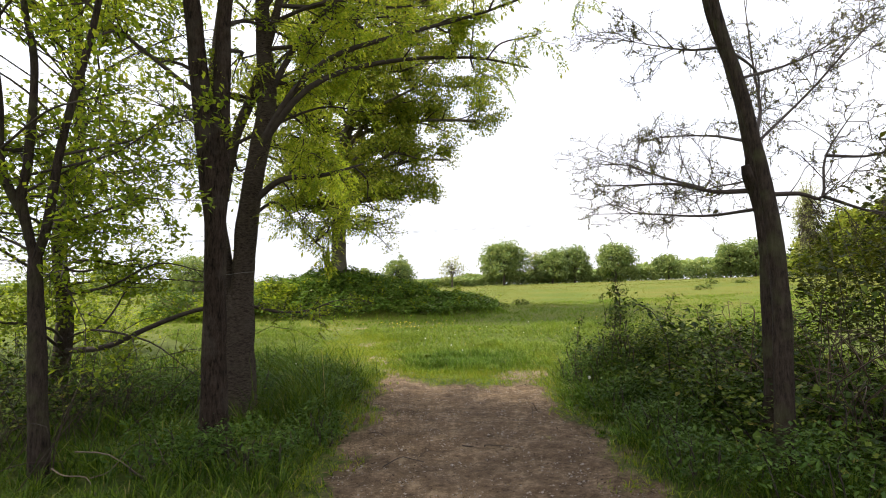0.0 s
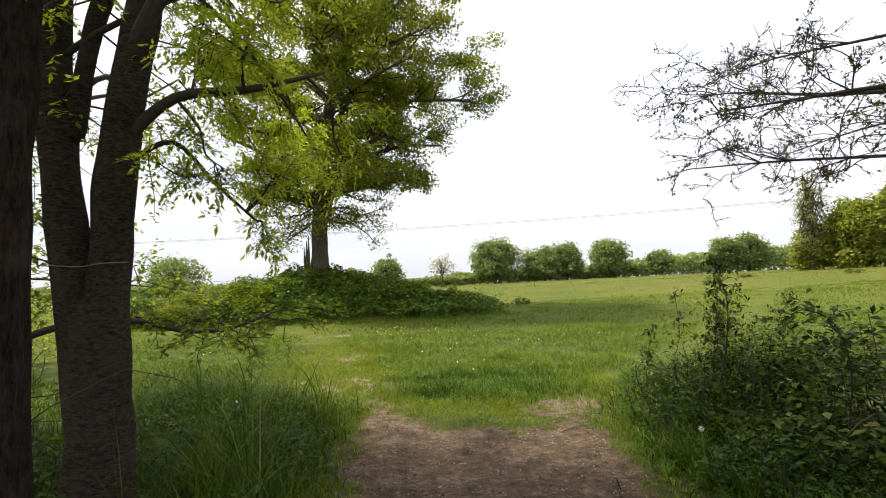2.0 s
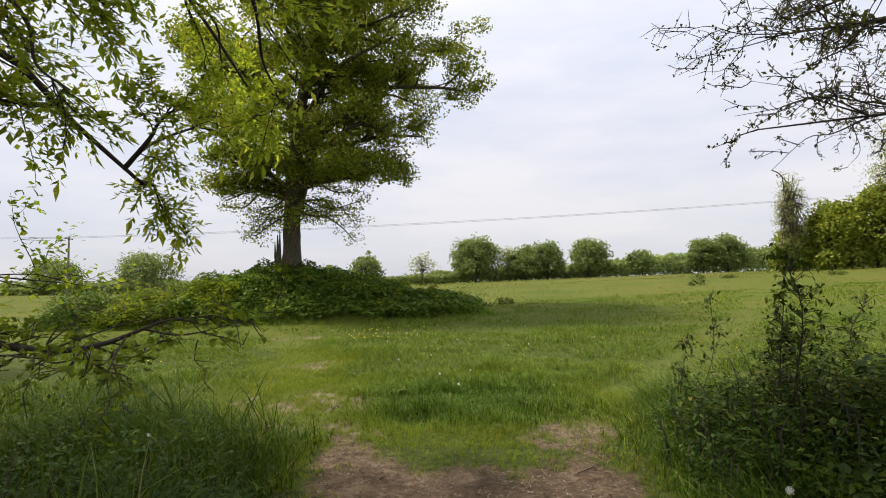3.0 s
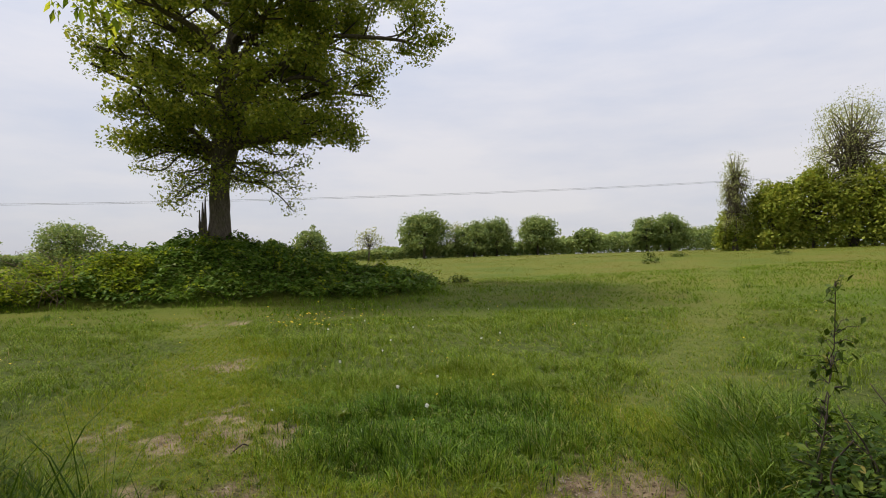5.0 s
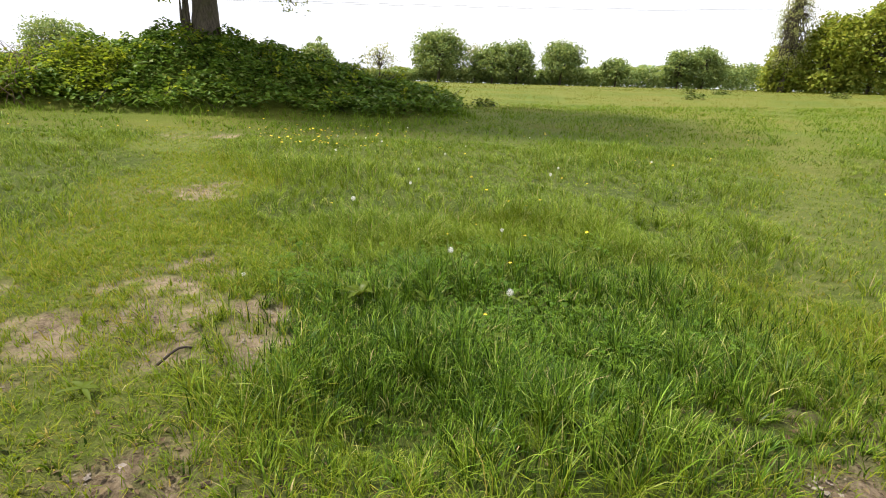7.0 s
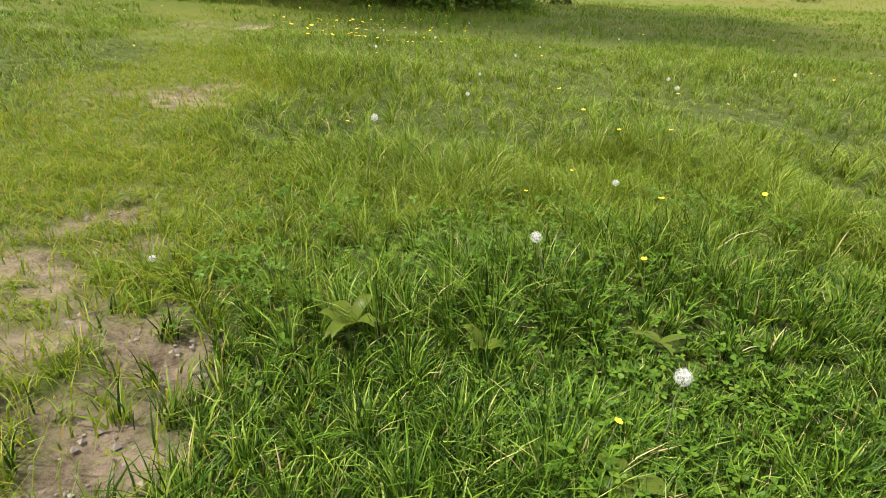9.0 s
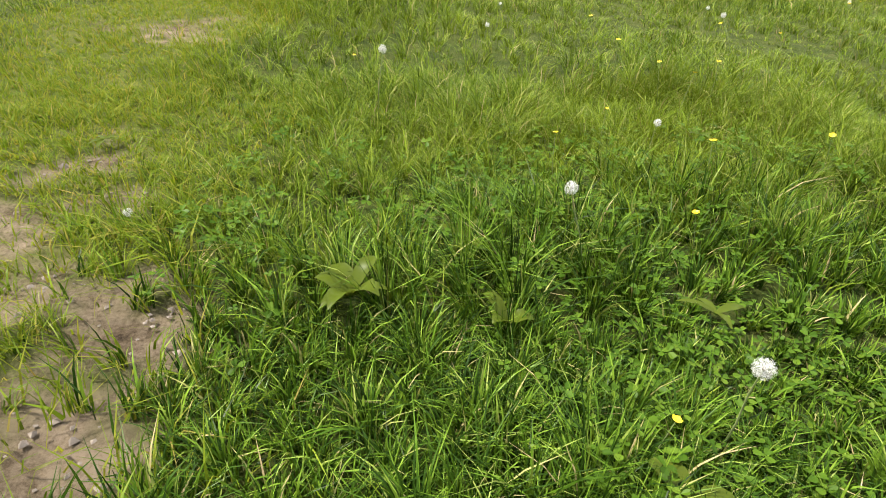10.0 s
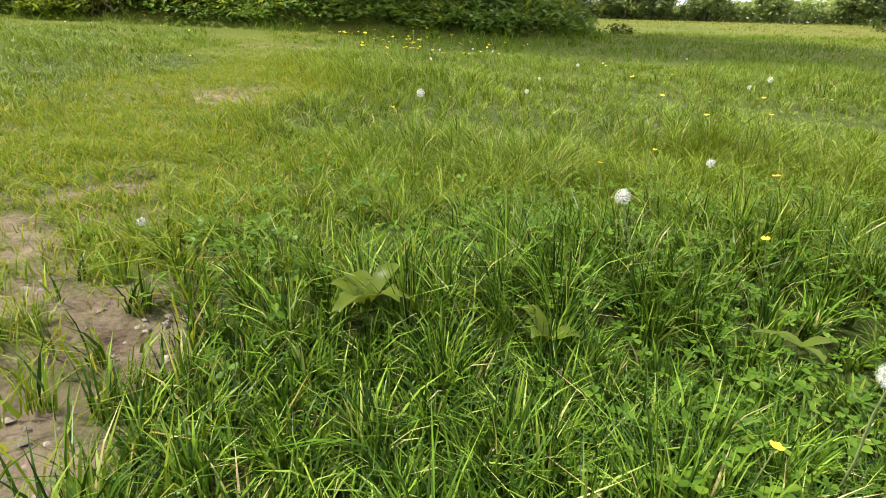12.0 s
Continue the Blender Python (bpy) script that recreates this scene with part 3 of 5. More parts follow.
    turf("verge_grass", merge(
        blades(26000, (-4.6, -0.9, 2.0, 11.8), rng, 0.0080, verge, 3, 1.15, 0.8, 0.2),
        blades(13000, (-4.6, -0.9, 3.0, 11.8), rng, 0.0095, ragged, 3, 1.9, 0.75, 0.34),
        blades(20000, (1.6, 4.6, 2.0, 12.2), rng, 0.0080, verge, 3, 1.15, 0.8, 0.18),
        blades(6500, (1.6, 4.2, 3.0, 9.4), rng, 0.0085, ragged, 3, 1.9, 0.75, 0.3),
        blades(9000, (-10, -4.5, 2.0, 14), rng, 0.014, verge, 2, 1.8, 0.7, 0.2)), M_VERGE, "tall grass along the path's edges, its green darkened for tree shade")
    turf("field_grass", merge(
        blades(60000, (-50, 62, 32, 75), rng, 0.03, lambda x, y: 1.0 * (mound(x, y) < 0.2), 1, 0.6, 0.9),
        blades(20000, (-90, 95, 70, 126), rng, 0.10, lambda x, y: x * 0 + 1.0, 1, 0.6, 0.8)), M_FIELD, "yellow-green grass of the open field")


build_grass()

# ---- trees ----
def limb(tubes, rng, p, q, r0, r1, sag=0.08, sides=6, steps=3):
    p, q = Vector(p), Vector(q)
    L = (q - p).length
    mid1, mid2 = p.lerp(q, 0.35), p.lerp(q, 0.7)
    for m in (mid1, mid2):
        m += Vector(rng.normal(0, 0.07 * L, 3)) + Vector((0, 0, sag * L))
    pts = spline([p, mid1, mid2, q], steps)
    tubes.add(pts, taper(len(pts), r0, r1), sides)
    return pts


def pads_in(rng, n, centre_at, radius_at, z0, z1, shell=0.45, squash=1.0):
    """Foliage pads inside a crown whose axis and radius change with height."""
    out = []
    while len(out) < n:
        z = rng.uniform(z0, z1)
        R = radius_at(z)
        if rng.uniform(0, 1) > (R / 8.0) ** 1.2 + 0.15:
            continue
        a, u = rng.uniform(0, 2 * np.pi), rng.uniform(shell, 1.0) ** 0.6
        cx, cy = centre_at(z)
        out.append((cx + math.cos(a) * R * u, cy + math.sin(a) * R * u * squash, z))
    return out


def leaf_cloud(rng, pads, radius, per_pad, size, flat=0.45, slim=0.6, squash=0.5, droop=0.0):
    c = np.repeat(np.array(pads), per_pad, 0)
    r = np.repeat(np.broadcast_to(radius, (len(pads),)), per_pad)[:, None]
    d = rng.normal(0, 1, c.shape)
    d *= (rng.uniform(0, 1, len(d)) ** 0.45 / np.linalg.norm(d, axis=1))[:, None] * 1.05
    d[:, 2] *= squash
    return kites(c + d * r, size, rng, flat, slim, droop)


def build_oak():
    rng = np.random.RandomState(5)
    base = (-5.85, 31.0, float(ground_z(np.array(-5.85), np.array(31.0))) - 0.1)
    oak = thing("oak_tree", base, "large spreading oak with fresh green leaves on a bramble-covered mound", "tree")
    trunk_line = [(-5.85, 31, base[2]), (-5.86, 31, 3.6), (-5.86, 31, 5.6), (-5.75, 31.1, 7.6), (-5.5, 31.1, 10), (-5.0, 31, 13), (-4.8, 31, 16), (-4.7, 31, 19)]
    pts = spline(trunk_line, 5)
    t = Tubes()
    rad = [float(np.interp(p.z, [1.5, 2.3, 3.4, 5.6, 7.5, 10, 13, 19], [0.66, 0.50, 0.40, 0.35, 0.36, 0.28, 0.2, 0.05])) for p in pts]
    t.add(pts, rad, 14, 0.16)
    part("trunk", t.geo(), M_BARK_OAK, oak)
    snag = Tubes()
    for dx, top, r in ((-0.62, 4.0, 0.09), (-0.74, 3.7, 0.06), (-0.52, 4.25, 0.07)):
        snag.add([(-5.85 + dx * 0.8, 30.85, base[2]), (-5.85 + dx, 30.8, 3.0), (-5.85 + dx * 1.02, 30.8, top)], [r * 1.3, r, r * 0.25], 6, 0.5)
    part("broken_stub", snag.geo(), M_BARK_OAK, oak, "splintered dead stump of a second stem")
    R = lambda z: float(np.interp(z, [3.8, 5.6, 6.7, 8.0, 9.2, 10.6, 12.5, 15, 18, 20.5], [2.9, 3.9, 4.6, 5.4, 6.1, 7.2, 7.5, 6.7, 4.8, 1.2]))
    C = lambda z: (float(np.interp(z, [3.8, 5.6, 8.0, 10.6, 20], [-5.4, -5.4, -4.8, -4.0, -4.0])), 31.0)
    pads, sizes, twigs = [], [], Tubes()

    def bough(p, q, r, fans, spread, size, rise):
        """A limb with side branches that fan out level and end in flat pads of leaves."""
        t = Tubes()
        line = limb(t, rng, p, q, r, r * 0.3, 0.05, 8, 4)
        part("limb", t.geo(), M_BARK_OAK, oak)
        L = (Vector(q) - Vector(p)).length
        out = (Vector(q) - Vector(p)).normalized()
        side = Vector((-out.y, out.x, 0)).normalized()
        for k in range(fans):
            u = 0.32 + 0.68 * (k + rng.uniform(0, 1)) / fans
            at = line[min(len(line) - 1, int(u * (len(line) - 1)))]
            way = side * (1 if k % 2 else -1) * rng.uniform(0.3, 1.0) + out * rng.uniform(0.1, 0.7) + Vector((0, 0, rng.uniform(-0.12, 0.4) * rise))
            tip = at + way * L * spread * rng.uniform(0.5, 1.0)
            limb(twigs, rng, at, tip, max(0.02, r * 0.28), 0.010, 0.03, 5, 2)
            pads.append(tuple(tip))
            sizes.append(size * rng.uniform(0.6, 1.25))
            if rng.uniform() < 0.6:
                pads.append(tuple(at.lerp(tip, 0.55) + Vector(rng.normal(0, 0.2, 3))))
                sizes.append(size * rng.uniform(0.5, 0.95))
        pads.append(tuple(line[-1]))
        sizes.append(size * 1.1)

    turn = 0.7
    for k in range(40):
        z = 5.5 + 12.0 * (k / 39) ** 1.15
        turn += 2.4
        end_z = z + rng.uniform(0.5, 2.4)
        L = R(end_z) * rng.uniform(0.66, 0.97)
        cx, cy = C(end_z)
        p = min(pts, key=lambda q: abs(q.z - z))
        bough(p, (cx + math.cos(turn) * L, cy + math.sin(turn) * L, end_z), float(np.interp(z, [5, 9, 17], [0.15, 0.16, 0.07])), 10, 0.38, 0.9, 1.3)
    for k in range(15):
        z = 17.5 + 1.5 * (k % 3) / 2 if k < 6 else rng.uniform(8.0, 16.0)
        turn += 2.4
        L = R(z + 1.2) * (0.45 if k < 6 else 0.5)
        cx, cy = C(z)
        p = min(pts, key=lambda q: abs(q.z - z))
        bough(p, (cx + math.cos(turn) * L, cy + math.sin(turn) * L, z + 1.4), 0.08, 6, 0.42, 0.85, 1.4)
    bough((-5.55, 31.05, 5.5), (-0.6, 30.4, 12.2), 0.26, 12, 0.26, 0.95, 1.0)
    bough((-5.8, 31.0, 5.9), (-10.6, 30.6, 9.4), 0.20, 10, 0.3, 0.9, 1.0)
    low = len(pads)
    for k in range(15):
        turn += 2.4
        z, end_z = rng.uniform(4.9, 6.2), rng.uniform(3.7, 5.8)
        L = R(end_z) * rng.uniform(0.7, 0.98)
        cx, cy = C(end_z)
        p = min(pts, key=lambda q: abs(q.z - z))
        bough(p, (cx + math.cos(turn) * L, cy + math.sin(turn) * L, end_z), 0.06, 7, 0.36, 0.55, 0.4)
    tagged(part("twig_network", twigs.geo(), M_TWIG, oak), kind="stuff")
    part("crown", merge(leaf_cloud(rng, pads[:low], np.array(sizes[:low]) * 0.82, 185, 0.135, 0.3, 0.9, 0.72), leaf_cloud(rng, pads[low:], np.array(sizes[low:]) * 1.1, 30, 0.105, 0.2, 0.85, 0.6)), M_OAK, oak, smooth=False)


build_oak()


def compound(rng, bases, dirs, length, leaflet, pairs=4):
    """Feathered leaves of paired leaflets, hanging from their twigs."""
    n = len(bases)
    dirs = dirs / np.linalg.norm(dirs, axis=1)[:, None]
    side = np.cross(dirs, np.array([0, 0, 1.0]) + rng.normal(0, 0.25, (n, 3)))
    side /= np.linalg.norm(side, axis=1)[:, None] + 1e-6
    L = length * rng.uniform(0.6, 1.25, n)[:, None]
    geos = []

    def leaf(c, d, s, ln):
        W = ln * 0.27
        up = np.cross(d, s)
        v = np.stack([c, c + d * ln * 0.45 + s * W + up * W * 0.3, c + d * ln, c + d * ln * 0.45 - s * W + up * W * 0.3], 1)
        i = np.arange(n)[:, None] * 4
        return v.reshape(-1, 3), np.stack([i + [0, 1, 2], i + [0, 2, 3]], 1).reshape(-1, 3)
    for k in range(pairs):
        s = (k + 1) / pairs
        c = bases + dirs * L * s * 0.85
        c[:, 2] -= (L[:, 0] * 0.25 * s * s)
        for sg in (-1, 1):
            d = dirs * 0.55 + side * sg * 0.8 + np.array([0, 0, -0.1]) + rng.normal(0, 0.3, (n, 3))
            d /= np.linalg.norm(d, axis=1)[:, None]
            geos.append(leaf(c, d, np.cross(d, np.array([0, 0, 1.0])), leaflet * L / length * (1.1 - 0.3 * s)))
    tip = bases + dirs * L * 0.9
    tip[:, 2] -= L[:, 0] * 0.25
    geos.append(leaf(tip, dirs + np.array([0, 0, -0.5]), side, leaflet * L / length))
    return merge(*geos)


def spray(tubes, rng, p, q, r, nodes, drop=0.0, kids=5, kid_len=0.5):
    """A leafy branch from p to q with side twigs; adds to nodes the places and ways at which leaves stand."""
    pts = limb(tubes, rng, p, q, r, r * 0.25, 0.05, 6, 4)
    L = (Vector(q) - Vector(p)).length
    for _ in range(kids):
        i = rng.randint(2, len(pts))
        d = (pts[i] - pts[i - 1]).normalized()
        d = (d * 0.7 + Vector(rng.normal(0, 0.6, 3)) + Vector((0, 0, -drop))).normalized()
        ln = L * kid_len * rng.uniform(0.4, 1.0)
        tw = limb(tubes, rng, pts[i], pts[i] + d * ln, max(0.0045, r * 0.33), 0.002, 0.0, 4, 2)
        for k in range(1, len(tw)):
            for _ in range(2):
                w = (tw[k] - tw[k - 1]).normalized() + Vector(rng.normal(0, 0.7, 3))
                nodes.append((tuple(tw[k]), tuple(w)))
            if rng.uniform() < 0.5:
                d2 = ((tw[k] - tw[k - 1]).normalized() * 0.6 + Vector(rng.normal(0, 0.7, 3)) + Vector((0, 0, -drop))).normalized()
                e2 = tw[k] + d2 * ln * 0.4
                tubes.add([tw[k], tw[k].lerp(e2, 0.5), e2], [0.004, 0.003, 0.0015], 3)
                for s in (0.4, 0.7, 1.0):
                    nodes.append((tuple(tw[k].lerp(e2, s)), tuple(d2 + Vector(rng.normal(0, 0.6, 3)))))
    return pts


def branch(tree, rng, p, q, r, nodes, drop=0.0, kids=5, kid_len=0.5):
    t = Tubes()
    pts = spray(t, rng, p, q, r, nodes, drop, kids, kid_len)
    part("branch", t.geo(), M_TWIG, tree)
    return pts


def compound_leaves(rng, nodes, length, leaflet, pairs=4):
    nodes = [n for n in nodes if rng.uniform() < 0.72]
    return compound(rng, np.array([n[0] for n in nodes]), np.array([n[1] for n in nodes]) + 1e-3, length, leaflet, pairs)


def stem(tubes, line, zs, rs, sides=18, lump=0.2, steps=9):
    pts = spline(line, steps)
    tubes.add(pts, [float(np.interp(p.z, zs, rs)) for p in pts], sides, lump)
    return pts


def shade_crown(tree, rng, stems, centre, radius, z0, z1, n, mat):
    """Upper crown mostly above view, added for shade: limbs out to pads of leaves."""
    c = lambda z: centre
    r = lambda z: radius * math.sin(math.pi * (0.15 + 0.8 * (z - z0) / (z1 - z0)))
    pads = pads_in(rng, n, c, r, z0, z1, 0.2)
    t = Tubes()
    for p in pads[::2]:
        src = stems[rng.randint(len(stems))]
        limb(t, rng, src[rng.randint(len(src) * 4 // 5, len(src))], p, 0.018, 0.006, 0.05, 4, 2)
    tagged(part("branch_network", t.geo(), M_TWIG, tree), kind="stuff")
    part("upper_shade_crown", leaf_cloud(rng, pads, 0.9, 105, 0.13, 0.4, 0.6, 0.6), mat, tree, smooth=False)


def build_ash_trees():
    rng = np.random.RandomState(12)
    tree = thing("ash_tree", (-2.5, 6.16, 0), "dark-barked ash forking into two stems beside the path", "tree")
    t = Tubes()
    stem(t, [(-2.48, 6.16, -0.1), (-2.50, 6.16, 0.5), (-2.51, 6.16, 1.2), (-2.52, 6.16, 2.4), (-2.54, 6.16, 3.2), (-2.54, 6.17, 3.5)], [0, 0.35, 1, 2.9, 3.5], [0.20, 0.145, 0.122, 0.115, 0.02], 22, 0.14)
    part("trunk", t.geo(), M_BARK, tree)
    t = Tubes()
    a1 = stem(t, [(-2.53, 6.16, 2.3), (-2.58, 6.16, 2.9), (-2.70, 6.15, 3.9), (-2.80, 6.1, 4.9), (-2.95, 6.0, 6.4), (-3.1, 6.0, 8)], [2.3, 2.9, 4, 8], [0.09, 0.112, 0.105, 0.05])
    part("stem", t.geo(), M_BARK, tree)
    t = Tubes()
    a2 = stem(t, [(-2.51, 6.18, 2.3), (-2.5, 6.2, 2.9), (-2.49, 6.2, 3.7), (-2.47, 6.2, 4.9), (-2.4, 6.3, 6.4), (-2.3, 6.4, 8)], [2.3, 2.9, 4, 8], [0.08, 0.10, 0.09, 0.04])
    part("stem", t.geo(), M_BARK, tree)
    nodes = []
    for _ in range(15):
        src = (a1, a2)[rng.randint(2)]
        p = src[rng.randint(len(src) // 3, len(src))]
        a = rng.uniform(np.pi * 0.4, np.pi * 1.3)
        L = rng.uniform(1.2, 2.6)
        branch(tree, rng, p, p + Vector((math.cos(a) * L, math.sin(a) * L * 0.8, rng.uniform(0.0, 1.0))), 0.03, nodes, 0.25, 7)
    part("leaves", compound_leaves(rng, nodes, 0.15, 0.056), M_ASH, tree, smooth=False)
    shade_crown(tree, rng, (a1, a2), (-2.6, 4.6), 3.6, 7.4, 13.0, 180, M_ASH)

    tree = thing("ash_tree", (-2.7, 7.3, 0), "ash with pale grey ringed bark forking low into two leafy stems", "tree")
    t = Tubes()
    stem(t, [(-2.68, 7.3, -0.1), (-2.68, 7.3, 0.5), (-2.70, 7.3, 1.1), (-2.71, 7.3, 1.6), (-2.72, 7.3, 1.9)], [0, 0.4, 1.2, 1.55, 1.9], [0.30, 0.235, 0.205, 0.17, 0.03], 22)
    part("trunk", t.geo(), M_BARK_RING, tree)
    t = Tubes()
    b1 = stem(t, [(-2.76, 7.3, 0.6), (-2.83, 7.3, 1.4), (-2.92, 7.3, 2.1), (-3.02, 7.3, 3.0), (-3.05, 7.3, 4.2), (-2.95, 7.4, 6.0), (-3.0, 7.4, 8.5)], [0.6, 1.4, 3, 8.5], [0.13, 0.15, 0.128, 0.04])
    part("stem", t.geo(), M_BARK_RING, tree)
    t = Tubes()
    b2 = stem(t, [(-2.64, 7.28, 0.3), (-2.62, 7.28, 1.2), (-2.62, 7.3, 1.9), (-2.57, 7.28, 2.5), (-2.46, 7.25, 3.3), (-2.30, 7.2, 4.2), (-2.38, 7.2, 5.6), (-2.3, 7.2, 8.0)], [0.3, 1.2, 2.6, 4.2, 8], [0.17, 0.155, 0.14, 0.115, 0.04])
    part("stem", t.geo(), M_BARK_RING, tree)
    t = Tubes()
    b3 = stem(t, [(-2.9, 7.3, 2.9), (-2.72, 7.25, 3.75), (-2.45, 7.2, 4.4), (-2.1, 7.1, 5.6), (-1.8, 7.0, 7.0)], [2.9, 7], [0.075, 0.04], 8)
    part("limb", t.geo(), M_BARK_RING, tree)
    t = Tubes()
    limbs = [[(-2.5, 7.2, 3.4), (-1.9, 7.0, 4.25), (-1.3, 6.9, 4.7), (-0.3, 6.8, 4.95), (0.6, 6.7, 5.15), (1.6, 6.6, 5.5)],
             [(-2.45, 7.2, 3.5), (-1.7, 7.0, 4.3), (-0.8, 7.3, 4.75), (0.4, 7.4, 4.85), (1.2, 7.4, 4.7)],
             [(-2.5, 7.25, 2.85), (-2.1, 7.2, 3.15), (-1.6, 7.2, 3.2), (-1.3, 7.3, 3.3), (-1.05, 7.4, 3.4)],
             [(-2.42, 7.2, 4.0), (-1.8, 7.3, 5.2), (-1.0, 7.4, 5.9), (0.2, 7.4, 6.3)],
             [(-2.5, 7.3, 2.7), (-2.25, 7.5, 2.9), (-2.0, 7.7, 2.6), (-1.7, 7.8, 2.3)],
             [(-2.3, 7.25, 4.2), (-2.1, 8.2, 4.2), (-1.9, 9.2, 3.9), (-1.75, 10.3, 3.55)]]
    nodes = []
    for k, line in enumerate(limbs):
        pts, t = spline(line, 4), Tubes()
        t.add(pts, taper(len(pts), 0.05 if k < 4 else 0.025, 0.010), 7, 0.1)
        for _ in range((12, 8, 6, 8, 4, 9)[k]):
            p = pts[rng.randint(4, len(pts))]
            d = Vector((rng.uniform(-0.3, 0.35 if k in (2, 4, 5) else 1.0), rng.normal(0, 0.8), rng.uniform(-0.5, 0.6) if k in (2, 4, 5) else rng.uniform(-0.1, 0.7))).normalized()
            spray(t, rng, p, p + d * rng.uniform(0.4, 0.85 if k in (2, 4, 5) else 1.2), 0.014, nodes, 0.2, 5)
        part("branch", t.geo(), M_TWIG, tree)
    for src in (b1, b2, b3):
        for _ in range(6):
            p = src[rng.randint(len(src) // 2, len(src))]
            a = rng.uniform(-0.6, 2.6)
            L = rng.uniform(1.2, 2.8)
            branch(tree, rng, p, p + Vector((math.cos(a) * L, math.sin(a) * L, rng.uniform(0.2, 1.2))), 0.03, nodes, 0.3, 7)
    part("leaves", compound_leaves(rng, nodes, 0.15, 0.056), M_ASH, tree, smooth=False)
    shade_crown(tree, rng, (b1, b2, b3), (-2.0, 7.6), 3.2, 8.0, 13.5, 160, M_ASH)


build_ash_trees()


def build_fence_wire():
    ob = thing("fence_wire", (-2.75, 7.1, 1.93), "old fence wire strung round the ash stems", "wire")
    t = Tubes()
    pts = spline([(-3.25, 7.5, 1.98), (-3.03, 7.2, 1.95), (-2.88, 7.12, 1.93), (-2.7, 7.09, 1.92), (-2.55, 7.09, 1.94), (-2.43, 7.2, 1.95)], 4)
    t.add(pts, [0.0035] * len(pts), 5)
    part("strand", t.geo(), M_WIRE, ob)


build_fence_wire()


def build_left_thicket():
    rng = np.random.RandomState(31)
    tree = thing("young_tree", (-3.75, 5.2, 0), "thin dark young tree with two rising stems and small fresh leaves", "tree")
    t = Tubes()
    stem(t, [(-3.68, 5.2, -0.05), (-3.72, 5.2, 0.6), (-3.76, 5.2, 1.3), (-3.8, 5.2, 2.05)], [0, 2.1], [0.09, 0.062], 10)
    part("trunk", t.geo(), M_BARK_DARK, tree)
    stems = []
    for line in ([(-3.8, 5.2, 2.0), (-3.95, 5.2, 2.6), (-3.9, 5.2, 3.0), (-3.88, 5.2, 3.9), (-4.02, 5.2, 4.6), (-4.2, 5.2, 6)],
                 [(-3.8, 5.2, 2.0), (-3.69, 5.2, 2.4), (-3.6, 5.2, 3.1), (-3.45, 5.25, 3.9), (-3.36, 5.3, 4.5), (-3.2, 5.4, 6)],
                 [(-3.9, 5.2, 2.4), (-4.15, 5.2, 2.9), (-4.2, 5.2, 3.5), (-4.35, 5.2, 4.5)]):
        t = Tubes()
        stems.append(stem(t, line, [2, 6], [0.045, 0.02], 8))
        part("stem", t.geo(), M_BARK_DARK, tree)
    nodes = []
    for _ in range(26):
        src = stems[rng.randint(3)]
        p = src[rng.randint(2, len(src))]
        a = rng.uniform(0, 2 * np.pi)
        L = rng.uniform(0.7, 1.7)
        branch(tree, rng, p, p + Vector((math.cos(a) * L, math.sin(a) * L, rng.uniform(-0.1, 0.7))), 0.014, nodes, 0.1, 7)
    c = np.repeat(np.array([n[0] for n in nodes]), 2, 0)
    part("leaves", kites(c + rng.normal(0, 0.05, c.shape), 0.075, rng, 0.4, 0.6), M_THICKET, tree, smooth=False)

    # a wider maple behind, whose low branch sweeps past the ashes
    tree = thing("field_maple", (-6.2, 9.0, 0), "bushy field maple with a low sweeping bare branch and yellow-green leaves", "tree")
    t = Tubes()
    main = stem(t, [(-6.2, 9, -0.05), (-6.1, 9, 1.2), (-6.3, 9.1, 2.6), (-6.1, 9.2, 4.2), (-6.2, 9.2, 7)], [0, 7], [0.14, 0.05], 10)
    part("trunk", t.geo(), M_BARK_DARK, tree)
    t, nodes = Tubes(), []
    low = spline([(-6.15, 9, 0.75), (-5.2, 8.6, 0.85), (-4.4, 8.3, 1.15), (-3.6, 8.1, 1.42), (-2.9, 7.95, 1.5), (-2.3, 7.85, 1.40), (-1.9, 7.75, 1.42), (-1.5, 7.6, 1.55)], 4)
    t.add(low, taper(len(low), 0.05, 0.008), 7, 0.1)
    sprigs = []
    for p in low[16:]:
        for _ in range(1):
            spray(t, rng, p, p + Vector((rng.uniform(0.05, 0.6), rng.normal(0, 0.35), rng.normal(0.0, 0.10))), 0.006, sprigs, 0.1, 3)
    part("branch", t.geo(), M_TWIG, tree, "low bare branch sweeping sideways")
    c = np.array([n[0] for n in sprigs])
    part("sprig_growth", kites(c + rng.normal(0, 0.03, c.shape), 0.05, rng, 0.5, 0.7), M_THICKET, tree, smooth=False)
    for _ in range(40):
        p = main[rng.randint(4, len(main))]
        a, L = rng.uniform(-2.4, 1.9), rng.uniform(1.2, 3.4)
        branch(tree, rng, p, p + Vector((math.cos(a) * L, math.sin(a) * L, rng.uniform(-0.3, 1.2))), 0.026, nodes, 0.15, 7)
    c = np.repeat(np.array([n[0] for n in nodes]), 3, 0)
    part("leaves", kites(c + rng.normal(0, 0.07, c.shape), 0.085, rng, 0.45, 0.7), M_THICKET, tree, smooth=False)

    shade_crown(tree, rng, (main,), (-6.8, 7.4), 3.6, 6.0, 11.0, 70, M_ASH)

